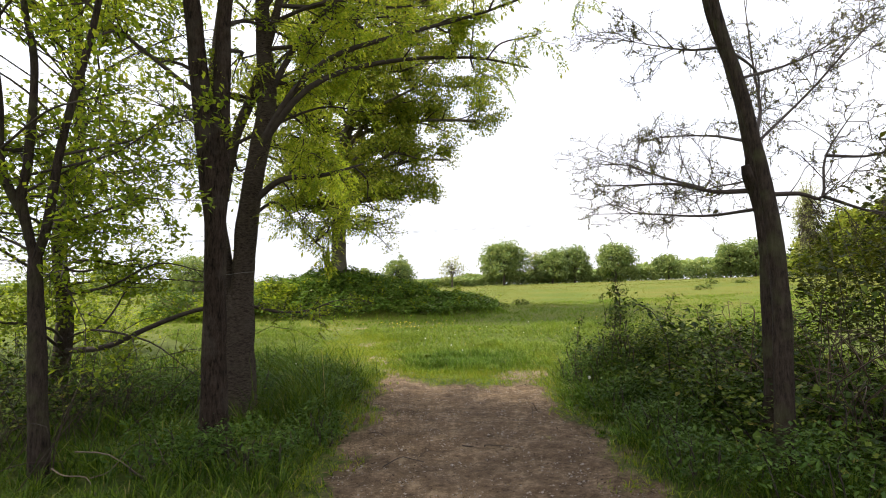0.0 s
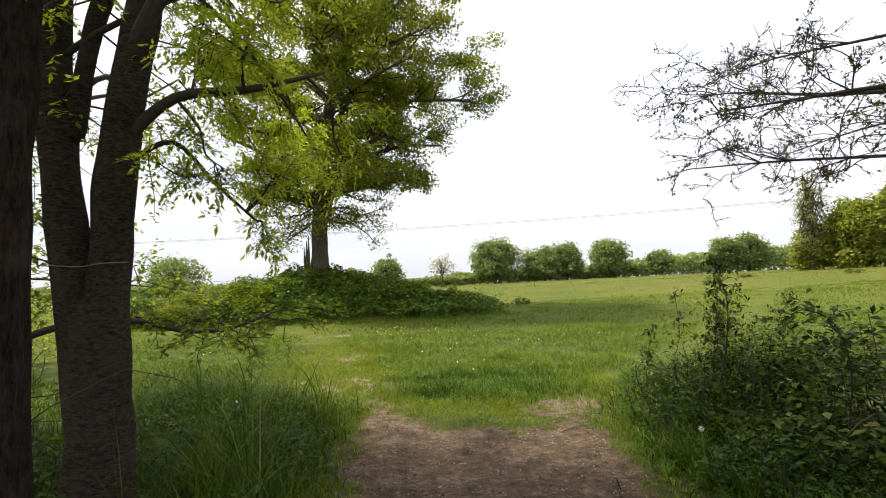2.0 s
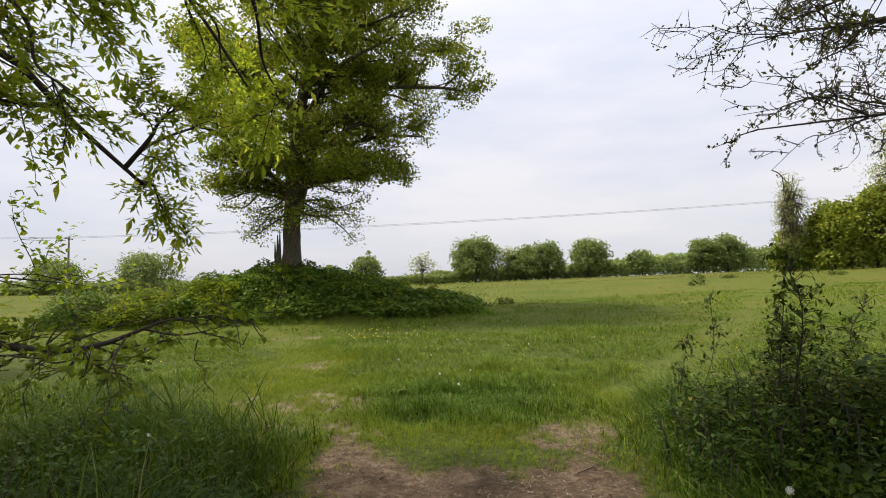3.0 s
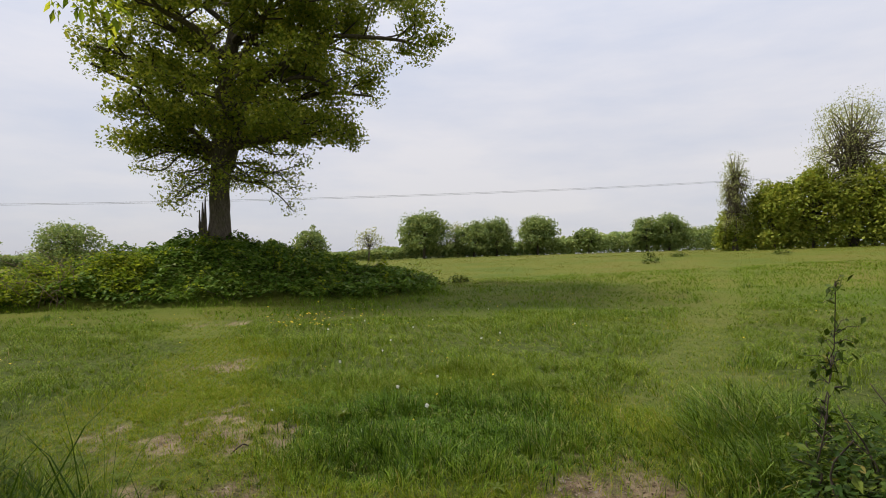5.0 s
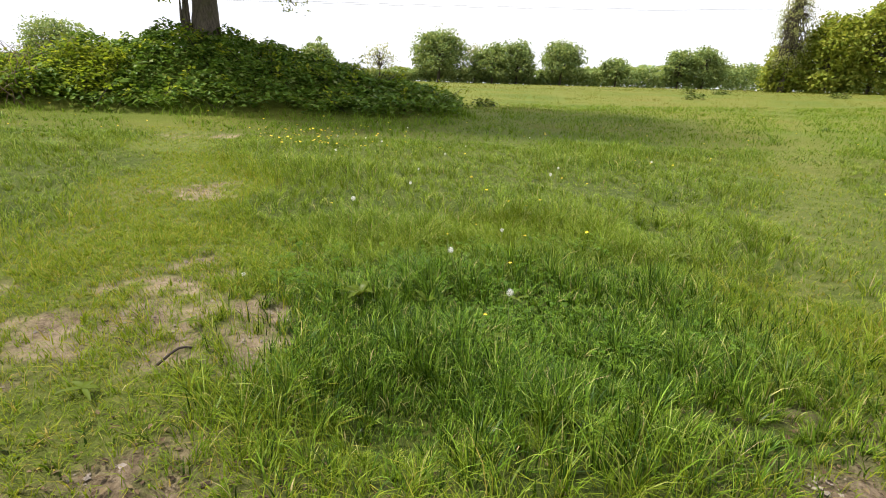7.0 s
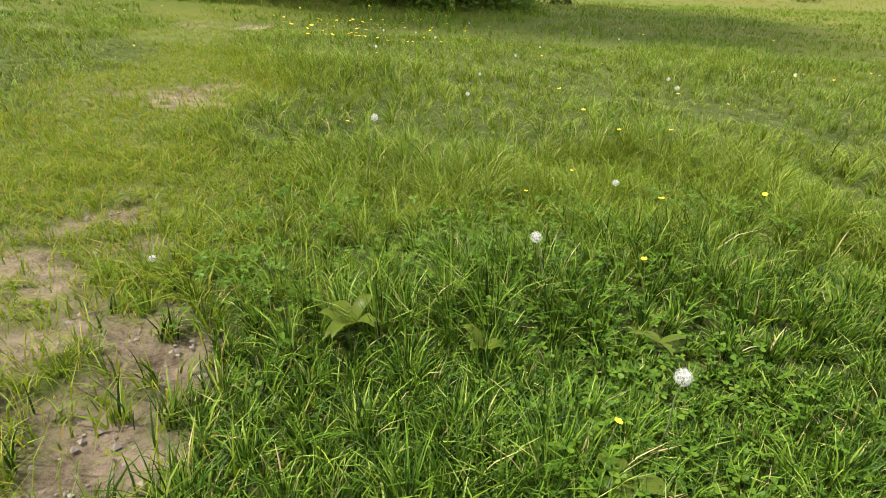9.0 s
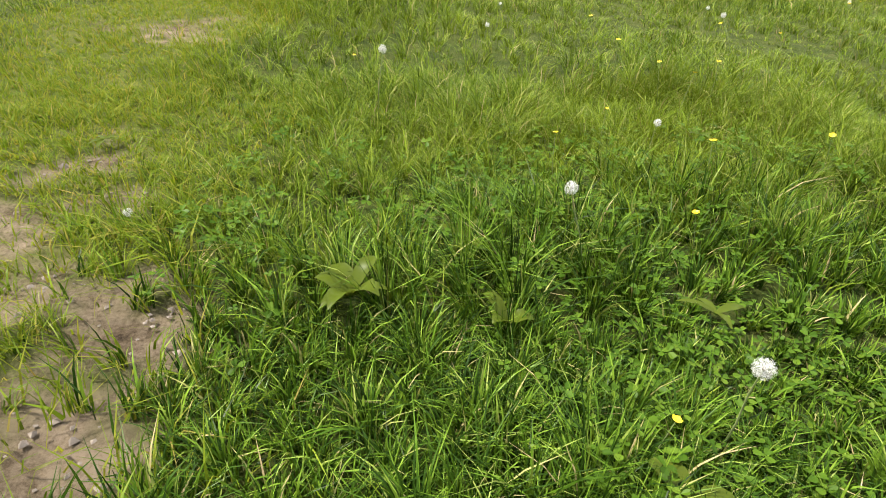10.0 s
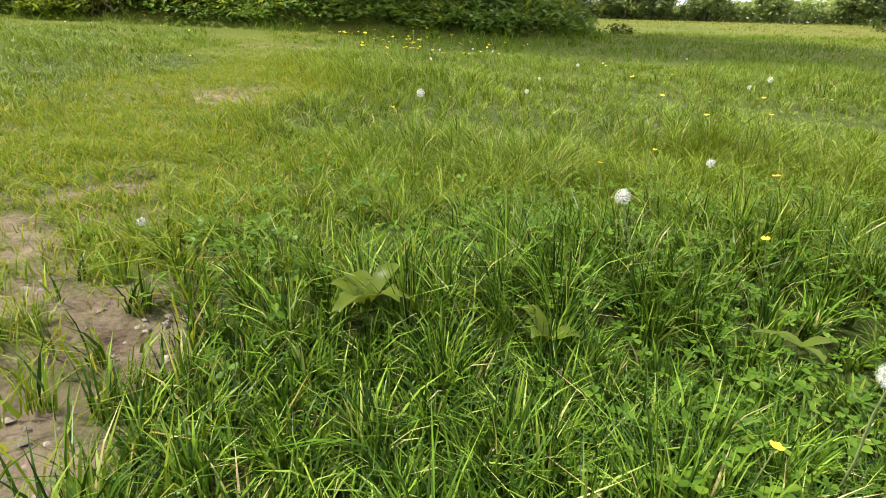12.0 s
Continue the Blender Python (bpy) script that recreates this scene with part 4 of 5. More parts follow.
    # undergrowth below
    for name, place, R, h, n, mat, label in (("bramble_bush", (-6.6, 6.4, 0), (2.4, 2.6), 1.0, 9000, M_BRAMBLE, "low dark bramble bush under the young trees"),
                                              ("hawthorn_bush", (-10.5, 14.5, 0), (3.0, 3.0), 2.0, 11000, M_THICKET, "loose hawthorn bush with yellow-green leaves")):
        bush(name, place, R, h, n, 0.085, mat, label, rng)
    for x, y, rx, h in ((-1.75, 8.4, 0.55, 0.42), (-2.3, 9.6, 0.7, 0.5), (-1.5, 6.6, 0.4, 0.34), (-3.3, 7.2, 0.6, 0.55), (-1.9, 5.6, 0.5, 0.38), (-4.4, 7.8, 0.9, 0.75), (-3.2, 8.9, 0.7, 0.5), (-2.6, 5.4, 0.45, 0.4), (-3.4, 10.6, 0.8, 0.5)):
        bush("nettle_clump", (x, y, 0), (rx, rx * 1.2), h * 1.15, int(2600 * rx), 0.06, M_WEED, "low leafy nettles and weeds in the verge grass", rng, 14, "plant", 0.5, 0.45)
    canes = thing("dead_undergrowth", (-4.4, 5.9, 0), "tangle of thin brown dead stems under the young tree", "undergrowth")
    t = Tubes()
    for _ in range(220):
        p = Vector((rng.uniform(-6.4, -3.5), rng.uniform(4.6, 8.4), 0))
        limb(t, rng, p, p + Vector((rng.normal(0, 0.6), rng.normal(0, 0.4), rng.uniform(0.25, 1.3))), 0.005, 0.002, 0.15, 4, 2)
    part("cane_tangle", t.geo(), plain("dead_stems", (0.040, 0.027, 0.019), 0.9), canes)
    t = Tubes()
    dead = thing("dead_branch", (-3.0, 5.2, 0), "pale dead twigs lying in the grass", "branch")
    for p, q in (((-3.3, 5.1, 0.30), (-2.6, 5.0, 0.12)), ((-3.3, 4.8, 0.25), (-2.8, 4.6, 0.1)), ((-2.75, 5.4, 0.32), (-2.5, 5.2, 0.12)), ((-3.1, 5.0, 0.1), (-2.8, 5.3, 0.3))):
        t = Tubes()
        limb(t, rng, p, q, 0.008, 0.003, 0.02, 5)
        part("twig", t.geo(), plain("dead_twig", (0.13, 0.10, 0.07), 0.9), dead)


def bush(name, place, R, h, n, size, mat, label, rng, stems=40, cat="bush", dome=0.6, slim=0.65, low=0.0):
    """A mass of leaves on arching stems, thinner inside, with an uneven top."""
    ob = thing(name, place, label, cat)
    t = Tubes()
    tips = []
    for _ in range(stems):
        a, u = rng.uniform(0, 2 * np.pi), rng.uniform(0, 1) ** 0.5
        x, y = math.cos(a) * R[0] * u, math.sin(a) * R[1] * u
        top = h * (1 - dome * u * u) * rng.uniform(0.75, 1.12)
        p = Vector((place[0] + x * 0.8, place[1] + y * 0.8, float(ground_z(np.array(place[0] + x), np.array(place[1] + y))) - 0.03))
        q = Vector((place[0] + x * 1.06, place[1] + y * 1.06, p.z + top))
        pts = limb(t, rng, p, q, 0.012, 0.004, 0.05, 4, 3)
        tips += pts[3:]
    part("stem_tangle", t.geo(), M_TWIG, ob)
    a, u = rng.uniform(0, 2 * np.pi, n), rng.uniform(0, 1, n) ** 0.5
    x, y = place[0] + np.cos(a) * R[0] * u, place[1] + np.sin(a) * R[1] * u
    top = h * (1 - dome * u * u) * (1 + 0.40 * lumps(x, y, 2.4, 40) + 0.28 * lumps(x, y, 6.5, 41))
    z = ground_z(x, y) + top * np.maximum(low, 1 - np.abs(rng.normal(0, 0.33, n)))
    k = n // 7
    pick = rng.randint(0, k, n)
    hub = np.stack([x[:k], y[:k], z[:k]], 1)[pick]
    own = np.stack([x, y, z], 1)
    free = (rng.uniform(0, 1, n) < 0.25)[:, None]
    spots = np.where(free, own, hub + rng.normal(0, 1, (n, 3)) * size * np.array([1.1, 1.1, 0.7]))
    x, y, z = spots[:, 0], spots[:, 1], spots[:, 2]
    size = size * np.concatenate([rng.choice([0.4, 0.6, 0.85, 1.25], n), np.full(n // 5, 0.7)])
    near_tips = np.array([tuple(p) for p in tips])[rng.randint(0, len(tips), n // 5)] + rng.normal(0, 0.1, (n // 5, 3))
    part("leaves", kites(np.concatenate([np.stack([x, y, np.maximum(z, ground_z(x, y) + 0.03)], 1), near_tips]), size, rng, 0.6, slim), mat, ob, smooth=False)
    return ob


build_left_thicket()


def build_right_side():
    rng = np.random.RandomState(44)
    tree = thing("bare_tree", (3.3, 5.5, 0), "leaning dark two-stemmed tree with bare twigs just coming into leaf", "tree")
    t = Tubes()
    stem(t, [(3.30, 5.74, -0.1), (3.38, 5.80, 0.6), (3.43, 5.85, 1.2), (3.45, 5.90, 1.9), (3.44, 5.94, 2.5), (3.40, 5.99, 3.0), (3.33, 6.03, 3.6), (3.22, 6.09, 4.2), (3.03, 6.15, 5.0), (2.75, 6.3, 7)],
         [0, 0.5, 2.5, 2.9, 3.15, 4.2, 7], [0.15, 0.095, 0.078, 0.098, 0.066, 0.056, 0.03], 14, 0.22)
    part("stem", t.geo(), M_BARK_DARK, tree)
    t = Tubes()
    stem(t, [(3.06, 5.12, -0.1), (3.10, 5.15, 0.5), (3.14, 5.20, 1.1), (3.16, 5.24, 1.8), (3.13, 5.29, 2.5), (3.05, 5.34, 3.1), (2.94, 5.40, 3.8), (2.80, 5.45, 4.4), (2.55, 5.5, 6)],
         [0, 0.5, 2.0, 3.0, 4.4, 6], [0.14, 0.088, 0.076, 0.060, 0.050, 0.03], 14, 0.22)
    part("stem", t.geo(), M_BARK_DARK, tree)
    t = Tubes()
    t.add(spline([(3.40, 5.98, 2.75), (3.31, 5.95, 2.9), (3.27, 5.93, 3.02)], 3), taper(7, 0.07, 0.035), 9, 0.4)
    part("broken_knob", t.geo(), M_BARK_DARK, tree)
    t, nodes = Tubes(), []
    lines = [[(3.40, 5.97, 2.75), (3.06, 6.2, 2.78), (2.76, 6.5, 2.92), (2.4, 7.0, 3.0), (2.15, 7.6, 3.1)],
             [(3.40, 5.97, 2.55), (3.3, 7.0, 2.6), (2.9, 7.9, 2.75), (2.4, 8.7, 2.85)],
             [(2.98, 6.3, 2.84), (3.0, 7.5, 3.2), (2.9, 8.6, 3.6), (2.7, 9.0, 3.7)],
             [(3.40, 5.97, 2.7), (4.0, 6.2, 2.75), (4.2, 6.1, 2.7), (4.4, 6.3, 3.2), (5.2, 6.9, 3.9)],
             [(4.2, 6.1, 2.7), (5.1, 6.4, 2.55), (5.9, 6.3, 2.6)],
             [(3.36, 6.01, 3.2), (4.2, 7.2, 4.0), (4.3, 7.5, 4.8), (4.5, 8.0, 6.0)],
             [(3.18, 6.1, 4.4), (3.2, 7.1, 4.8), (2.6, 7.3, 5.0)],
             [(3.18, 6.1, 4.4), (4.4, 7.6, 4.7), (4.9, 8.4, 4.6), (5.2, 8.9, 4.4)],
             [(3.36, 6.01, 3.2), (4.5, 6.6, 4.1), (5.2, 6.5, 4.9)],
             [(4.4, 6.3, 3.2), (5.3, 6.7, 3.3), (5.9, 6.8, 3.6)],
             [(3.24, 6.07, 4.0), (4.6, 7.0, 4.6), (5.5, 7.2, 5.1)],
             [(3.36, 6.01, 3.3), (3.9, 8.0, 3.9), (3.7, 9.2, 4.2), (3.6, 10.0, 4.3)],
             [(3.40, 5.98, 2.9), (4.3, 8.0, 3.2), (4.4, 9.0, 3.3), (4.2, 9.8, 3.25)]]
    for k, line in enumerate(lines):
        pts, t = spline(line, 4), Tubes()
        t.add(pts, taper(len(pts), 0.03 if k in (0, 3, 5) else 0.02, 0.005), 7, 0.15)
        for _ in range(15):
            i = rng.randint(3, len(pts))
            d = ((pts[i] - pts[i - 1]).normalized() + Vector(rng.normal(0, 0.65, 3))).normalized()
            spray(t, rng, pts[i], pts[i] + d * rng.uniform(0.3, 0.95), 0.006, nodes, -0.05, 5, 0.5)
        part("branch", t.geo(), M_TWIG, tree)
    c = np.array([n[0] for n in nodes])
    c = c[rng.uniform(0, 1, len(c)) < 0.6]
    part("leaves", kites(c + rng.normal(0, 0.015, c.shape), 0.036, rng, 0.3, 0.55), M_BUD, tree, smooth=False)

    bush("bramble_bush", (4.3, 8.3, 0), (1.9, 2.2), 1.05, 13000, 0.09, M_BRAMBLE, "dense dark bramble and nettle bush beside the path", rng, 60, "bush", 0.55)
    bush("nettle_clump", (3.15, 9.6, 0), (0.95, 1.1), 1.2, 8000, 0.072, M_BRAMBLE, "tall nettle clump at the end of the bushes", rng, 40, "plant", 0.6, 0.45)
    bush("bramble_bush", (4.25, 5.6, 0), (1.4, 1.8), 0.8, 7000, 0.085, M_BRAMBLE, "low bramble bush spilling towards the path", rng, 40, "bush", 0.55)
    # arching bramble shoots above the bushes
    for line in ([(3.05, 7.6, 0.5), (2.95, 7.4, 1.0), (2.7, 7.2, 1.38), (2.4, 7.1, 1.5), (2.2, 7.0, 1.42)], [(3.3, 6.9, 0.3), (3.25, 6.7, 0.85), (3.05, 6.6, 1.2), (2.8, 6.5, 1.3)], [(4.3, 5.2, 0.3), (4.1, 5.0, 1.0), (3.9, 4.9, 1.25), (3.6, 4.9, 1.2)], [(4.9, 6.2, 0.5), (4.8, 6.1, 1.3), (4.5, 5.9, 1.6), (4.2, 5.8, 1.5)]):
        ob = thing("bramble_shoot", line[0], "arching bramble shoot with large toothed leaves", "shoot", "bramble shoots")
        pts, t = spline(line, 5), Tubes()
        t.add(pts, taper(len(pts), 0.008, 0.003), 5)
        cane = part("cane", t.geo(), M_TWIG, ob)
        c = np.array([tuple(p) for p in pts[4:] for _ in range(5)])
        part("leaves", kites(c + rng.normal(0, 0.055, c.shape), rng.uniform(0.05, 0.11, len(c)), rng, 0.5, 0.65, 0.3), M_BRAMBLE, cane, smooth=False)
    t = Tubes()
    canes = thing("dead_undergrowth", (5.0, 6.2, 0), "tangle of brown dead canes behind the leaning tree", "undergrowth")
    for _ in range(130):
        p = Vector((rng.uniform(3.6, 5.6), rng.uniform(5.0, 9.0), 0.1))
        limb(t, rng, p, p + Vector((rng.normal(0, 0.6), rng.normal(0, 0.5), rng.uniform(0.5, 1.5))), 0.009, 0.003, 0.18, 4, 2)
    part("cane_tangle", t.geo(), plain("dead_canes", (0.075, 0.050, 0.036), 0.9), canes)
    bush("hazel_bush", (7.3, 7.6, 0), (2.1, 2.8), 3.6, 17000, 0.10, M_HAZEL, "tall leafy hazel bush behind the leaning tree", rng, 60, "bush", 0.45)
    # This bush is out of view, added to hold back sky light.
    bush("hazel_bush", (6.8, 3.6, 0), (1.9, 2.2), 3.4, 12000, 0.10, M_HAZEL, "unseen hazel bush added to shade the path's side", rng, 40, "bush", 0.45)
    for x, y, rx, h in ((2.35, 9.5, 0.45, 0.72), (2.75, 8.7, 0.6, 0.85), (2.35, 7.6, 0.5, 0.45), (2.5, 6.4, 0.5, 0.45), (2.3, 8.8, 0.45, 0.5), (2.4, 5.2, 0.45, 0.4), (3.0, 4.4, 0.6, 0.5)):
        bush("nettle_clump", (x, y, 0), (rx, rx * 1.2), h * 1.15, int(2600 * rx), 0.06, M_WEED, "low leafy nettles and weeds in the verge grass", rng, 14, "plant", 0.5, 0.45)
    for x, y, h, sp in ((2.68, 9.0, 1.95, 0.17), (2.8, 9.15, 1.5, 0.17), (2.97, 10.6, 1.55, 0.15), (2.45, 10.1, 1.15, 0.13), (3.9, 9.6, 1.5, 0.25), (4.6, 9.9, 1.35, 0.3)):
        ob = thing("sapling", (x, y, 0), "slender sapling with drooping young leaves above the brambles", "sapling", "saplings")
        s, nodes = Tubes(), []
        main = limb(s, rng, (x, y, -0.02), (x + 0.05, y, h), 0.011 if y < 9.5 else 0.006, 0.003, 0.0, 6, 4)
        for _ in range(80 if y < 9.5 else 22):
            u = rng.uniform(0.3 if y < 9.5 else 0.62, 1.0)
            p = main[min(len(main) - 2, int(u * (len(main) - 1)))].lerp(main[min(len(main) - 1, int(u * (len(main) - 1)) + 1)], rng.uniform())
            a, L = rng.uniform(0, 2 * np.pi), sp * (1.5 - u) * rng.uniform(0.5, 1.5)
            q = p + Vector((math.cos(a) * L, math.sin(a) * L, rng.uniform(-0.05, 0.12)))
            s.add([p, p.lerp(q, 0.5) + Vector((0, 0, 0.03)), q], [0.004, 0.003, 0.0015], 4)
            nodes += [tuple(p.lerp(q, k)) for k in (0.6, 1.0)]
        stalk = part("stem", s.geo(), M_TWIG, ob)
        c = np.repeat(np.array(nodes), 2, 0)
        part("leaves", kites(c + rng.normal(0, 0.02, c.shape), 0.065, rng, 0.3, 0.5, 0.5), M_BRAMBLE, stalk, smooth=False)


build_right_side()

# ---- the bramble bank under the oak ----
def build_mound():
    rng = np.random.RandomState(61)
    ob = thing("bramble_bank", (-5.8, 30.5, 0), "long bank overgrown with brambles at the oak's foot", "bramble thicket")
    n = 58000
    x, y = rng.uniform(-16, 3.2, n), rng.uniform(25.6, 33.5, n)
    m = mound(x, y)
    ok = m > 0.10 + 0.25 * rng.uniform(0, 1, n) ** 2 * (1 + lumps(x, y, 2.0, 64))
    x, y, m = x[ok], y[ok], m[ok]
    puff = 0.46 + 0.30 * lumps(x, y, 1.5, 62) + 0.2 * lumps(x, y, 4.5, 63)
    z = ground_z(x, y) + np.maximum(0.05, puff) * np.maximum(0, 1 - np.abs(rng.normal(0, 0.35, len(x))))
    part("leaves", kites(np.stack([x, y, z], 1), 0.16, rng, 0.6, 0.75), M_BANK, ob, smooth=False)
    t = Tubes()
    sprigs = []
    for _ in range(150):
        px, py = rng.uniform(-15, 2.4), rng.uniform(26.5, 31)
        if mound(np.array(px), np.array(py)) < 0.15:
            continue
        p = Vector((px, py, float(ground_z(np.array(px), np.array(py)))))
        q = p + Vector((rng.normal(0, 0.5), rng.normal(-0.1, 0.4), rng.uniform(0.45, 0.8)))
        pts = limb(t, rng, p, q, 0.012, 0.005, 0.1, 4, 3)
        sprigs += [tuple(s) for s in pts[4:]]
    part("cane_tangle", t.geo(), M_TWIG, ob)
    c = np.repeat(np.array(sprigs), 4, 0)
    part("shoot_growth", kites(c + rng.normal(0, 0.09, c.shape), 0.13, rng, 0.5, 0.7), M_THICKET, ob, smooth=False)
    t, nodes = Tubes(), []
    dry = thing("dry_bramble", (-11.5, 28.5, 0), "brown leafless bramble canes at the end of the bank", "bush")
    for _ in range(110):
        p = Vector((rng.uniform(-13.5, -9.4), rng.uniform(26.6, 29.5), 0))
        p.z = float(ground_z(np.array(p.x), np.array(p.y)))
        limb(t, rng, p, p + Vector((rng.normal(0, 0.6), rng.normal(-0.2, 0.4), rng.uniform(0.4, 1.1))), 0.014, 0.005, 0.2, 4, 3)
    part("cane_tangle", t.geo(), plain("dry_canes", (0.15, 0.10, 0.07), 0.9), dry)


build_mound()


def build_bank_bushes():
    rng = np.random.RandomState(66)
    for x, y, rx, h, mat, label in ((-8.6, 27.9, 1.3, 0.9, M_THICKET, "yellow-green leafy shrub growing on the bramble bank"), (-11.2, 27.6, 1.6, 1.0, M_THICKET, "loose yellow-green shrub at the bank's end"), (-13.6, 27.8, 1.5, 1.1, M_BANK, "low leafy shrub beside dry bramble canes")):
        bush("bank_shrub", (x, y, float(ground_z(np.array(x), np.array(y)))), (rx, rx * 0.8), h, int(3600 * rx), 0.13, mat, label, rng, 26, "bush", 0.6)


build_bank_bushes()

# ---- trees far across the field ----
def round_tree(name, x, y, half, top, label, mat, rng, n=3200, size=0.55, bole=0.28, tall=0.6, density=1.0):
    g = float(ground_z(np.array(x), np.array(y)))
    ob = thing(name, (x, y, g), label, "tree", "trees across the field")
    H = top - g
    t = Tubes()
    trunk = spline([(x, y, g - 0.2), (x + 0.1, y, g + H * 0.3), (x - 0.1, y, g + H * 0.55), (x, y, g + H * 0.78)], 3)
    t.add(trunk, taper(len(trunk), H * 0.035, H * 0.008), 7, 0.1)
    cz, rz = g + H * (bole + (1 - bole) / 2), H * (1 - bole) / 2
    pads = []
    k = int(95 * density)
    for i in range(k):
        up = 1 - 1.75 * (i + 0.5) / k
        a = 2.39996 * i + rng.normal(0, 0.35)
        flat = math.sqrt(max(0.0, 1 - up * up)) if up > 0 else 1 - 0.18 * up * up
        u = rng.uniform(0.5, 0.84) * (1 + 0.18 * math.sin(3 * a + x) * flat)
        p = (x + math.cos(a) * half * u * flat, y + math.sin(a) * half * u * flat * 0.8, cz + up * rz * (0.86 if up > 0 else 1.0) + rng.normal(0, 0.055 * H))
        pads.append(p)
        q = trunk[rng.randint(3, len(trunk))]
        t.add([q, q.lerp(Vector(p), 0.5) + Vector((0, 0, 0.2)), Vector(p)], [H * 0.008, H * 0.005, H * 0.002], 4)
    part("trunk", t.geo(), M_BARK_OAK, ob)
    rad = rng.uniform(0.16, 0.40, k) * half * tall / 0.6
    part("crown", leaf_cloud(rng, pads, rad, max(4, int(n / k)), size, 0.3, 0.85, 0.8), mat, ob, smooth=False)
    return ob


def build_far_trees():
    rng = np.random.RandomState(71)
    oak_label = "broad round-crowned tree standing in the far hedge"
    for x, half, top, n in ((-56, 6.5, 8.2, 2200), (-18, 2.3, 5.4, 900), (-10, 3.8, 7.1, 1500), (13.5, 5.9, 10.9, 4200), (24.5, 4.6, 8.6, 2600), (30.0, 4.2, 9.9, 2600), (38.8, 4.9, 10.2, 3000), (50, 3.4, 7.6, 1500), (65.5, 4.2, 10.2, 2000), (71.5, 5.2, 10.9, 2600), (-75, 6, 7.2, 1800)):
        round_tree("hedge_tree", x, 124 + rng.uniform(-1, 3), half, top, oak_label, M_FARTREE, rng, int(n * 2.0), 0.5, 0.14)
    round_tree("hedge_tree", 1.8, 124, 3.6, 7.6, "half-bare grey tree standing in the far hedge", M_PALE, rng, 520, 0.42, 0.2, 0.6, 0.8)
    round_tree("hedge_tree", 21.5, 128, 3.5, 9.2, "half-bare grey tree standing in the far hedge", M_PALE, rng, 600, 0.45, 0.2)
    n = 34000
    x, y = rng.uniform(-135, 112, n), rng.uniform(126, 131, n)
    top = np.interp(x, [-135, -60, -20, 10, 40, 60, 80, 112], [2.0, 1.8, 1.6, 2.2, 2.6, 3.4, 4.4, 5.2]) * (1 + 0.30 * lumps(x, y * 0, 0.35, 72) + 0.22 * lumps(x, y * 0, 1.1, 73))
    z = ground_z(x, y) + np.maximum(0.4, top) * rng.uniform(0, 1, n) ** 0.7
    hedge = thing("hedgerow", (0, 128, 0), "long uneven hedgerow closing the far side of the field", "hedge")
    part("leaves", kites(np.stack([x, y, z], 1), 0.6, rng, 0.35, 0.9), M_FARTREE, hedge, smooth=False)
    n = 16000
    x, y = rng.uniform(-220, 240, n), rng.uniform(175, 190, n)
    top = 2.6 + 1.2 * lumps(x, y * 0, 0.12, 75) + 0.6 * lumps(x, y * 0, 0.5, 76) + 0.04 * np.maximum(x, 0)
    z = ground_z(x, y) + np.maximum(1, top) * rng.uniform(0, 1, n) ** 0.7
    woods = thing("far_woods", (0, 182, 0), "hazy line of woodland behind the hedgerow", "woods", kind="stuff")
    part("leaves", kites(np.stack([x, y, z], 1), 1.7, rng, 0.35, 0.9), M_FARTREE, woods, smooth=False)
    # the wood that comes forward on one side
    lab = "pale feathery poplar at the edge of the wood"
    round_tree("poplar_tree", 47.0, 71, 2.4, 14.6, lab, M_PALE, rng, 6000, 0.15, 0.05, 0.6, 2.2)
    round_tree("birch_tree", 61.0, 68, 6.2, 21.5, "tall airy birch with pale new leaves above the bushes", M_PALE, rng, 12000, 0.19, 0.2, 0.6, 1.9)
    for x, y, half, top, n in ((51.5, 70, 3.6, 10.8, 4200), (56.5, 69, 4.2, 12.3, 4600), (62.0, 66, 5.0, 12.6, 5200), (68, 65, 5.2, 13.4, 4800), (75, 64, 6, 14, 4200), (47.8, 72, 2.8, 7.6, 2400), (83, 66, 6, 15, 2500), (92, 70, 7, 15, 2500)):
        round_tree("willow_tree", x, y, half, top, "rounded yellow-green willow at the edge of the wood", M_WILLOW, rng, int(n * 2.0), 0.42, -0.05, 0.7, 1.3)
    for x, y, s in ((21.5, 46, 0.7), (28, 58, 0.8), (30.5, 57, 0.7), (5.0, 36, 0.6), (3.4, 34.5, 0.5), (36, 50, 0.7)):
        ob = bush("dock_clump", (x, y, float(ground_z(np.array(x), np.array(y)))), (s, s * 0.6), s * 0.55, 260, 0.16, M_BRAMBLE, "dark clump of coarse weeds in the open field", rng, 8, "plant")


build_far_trees()

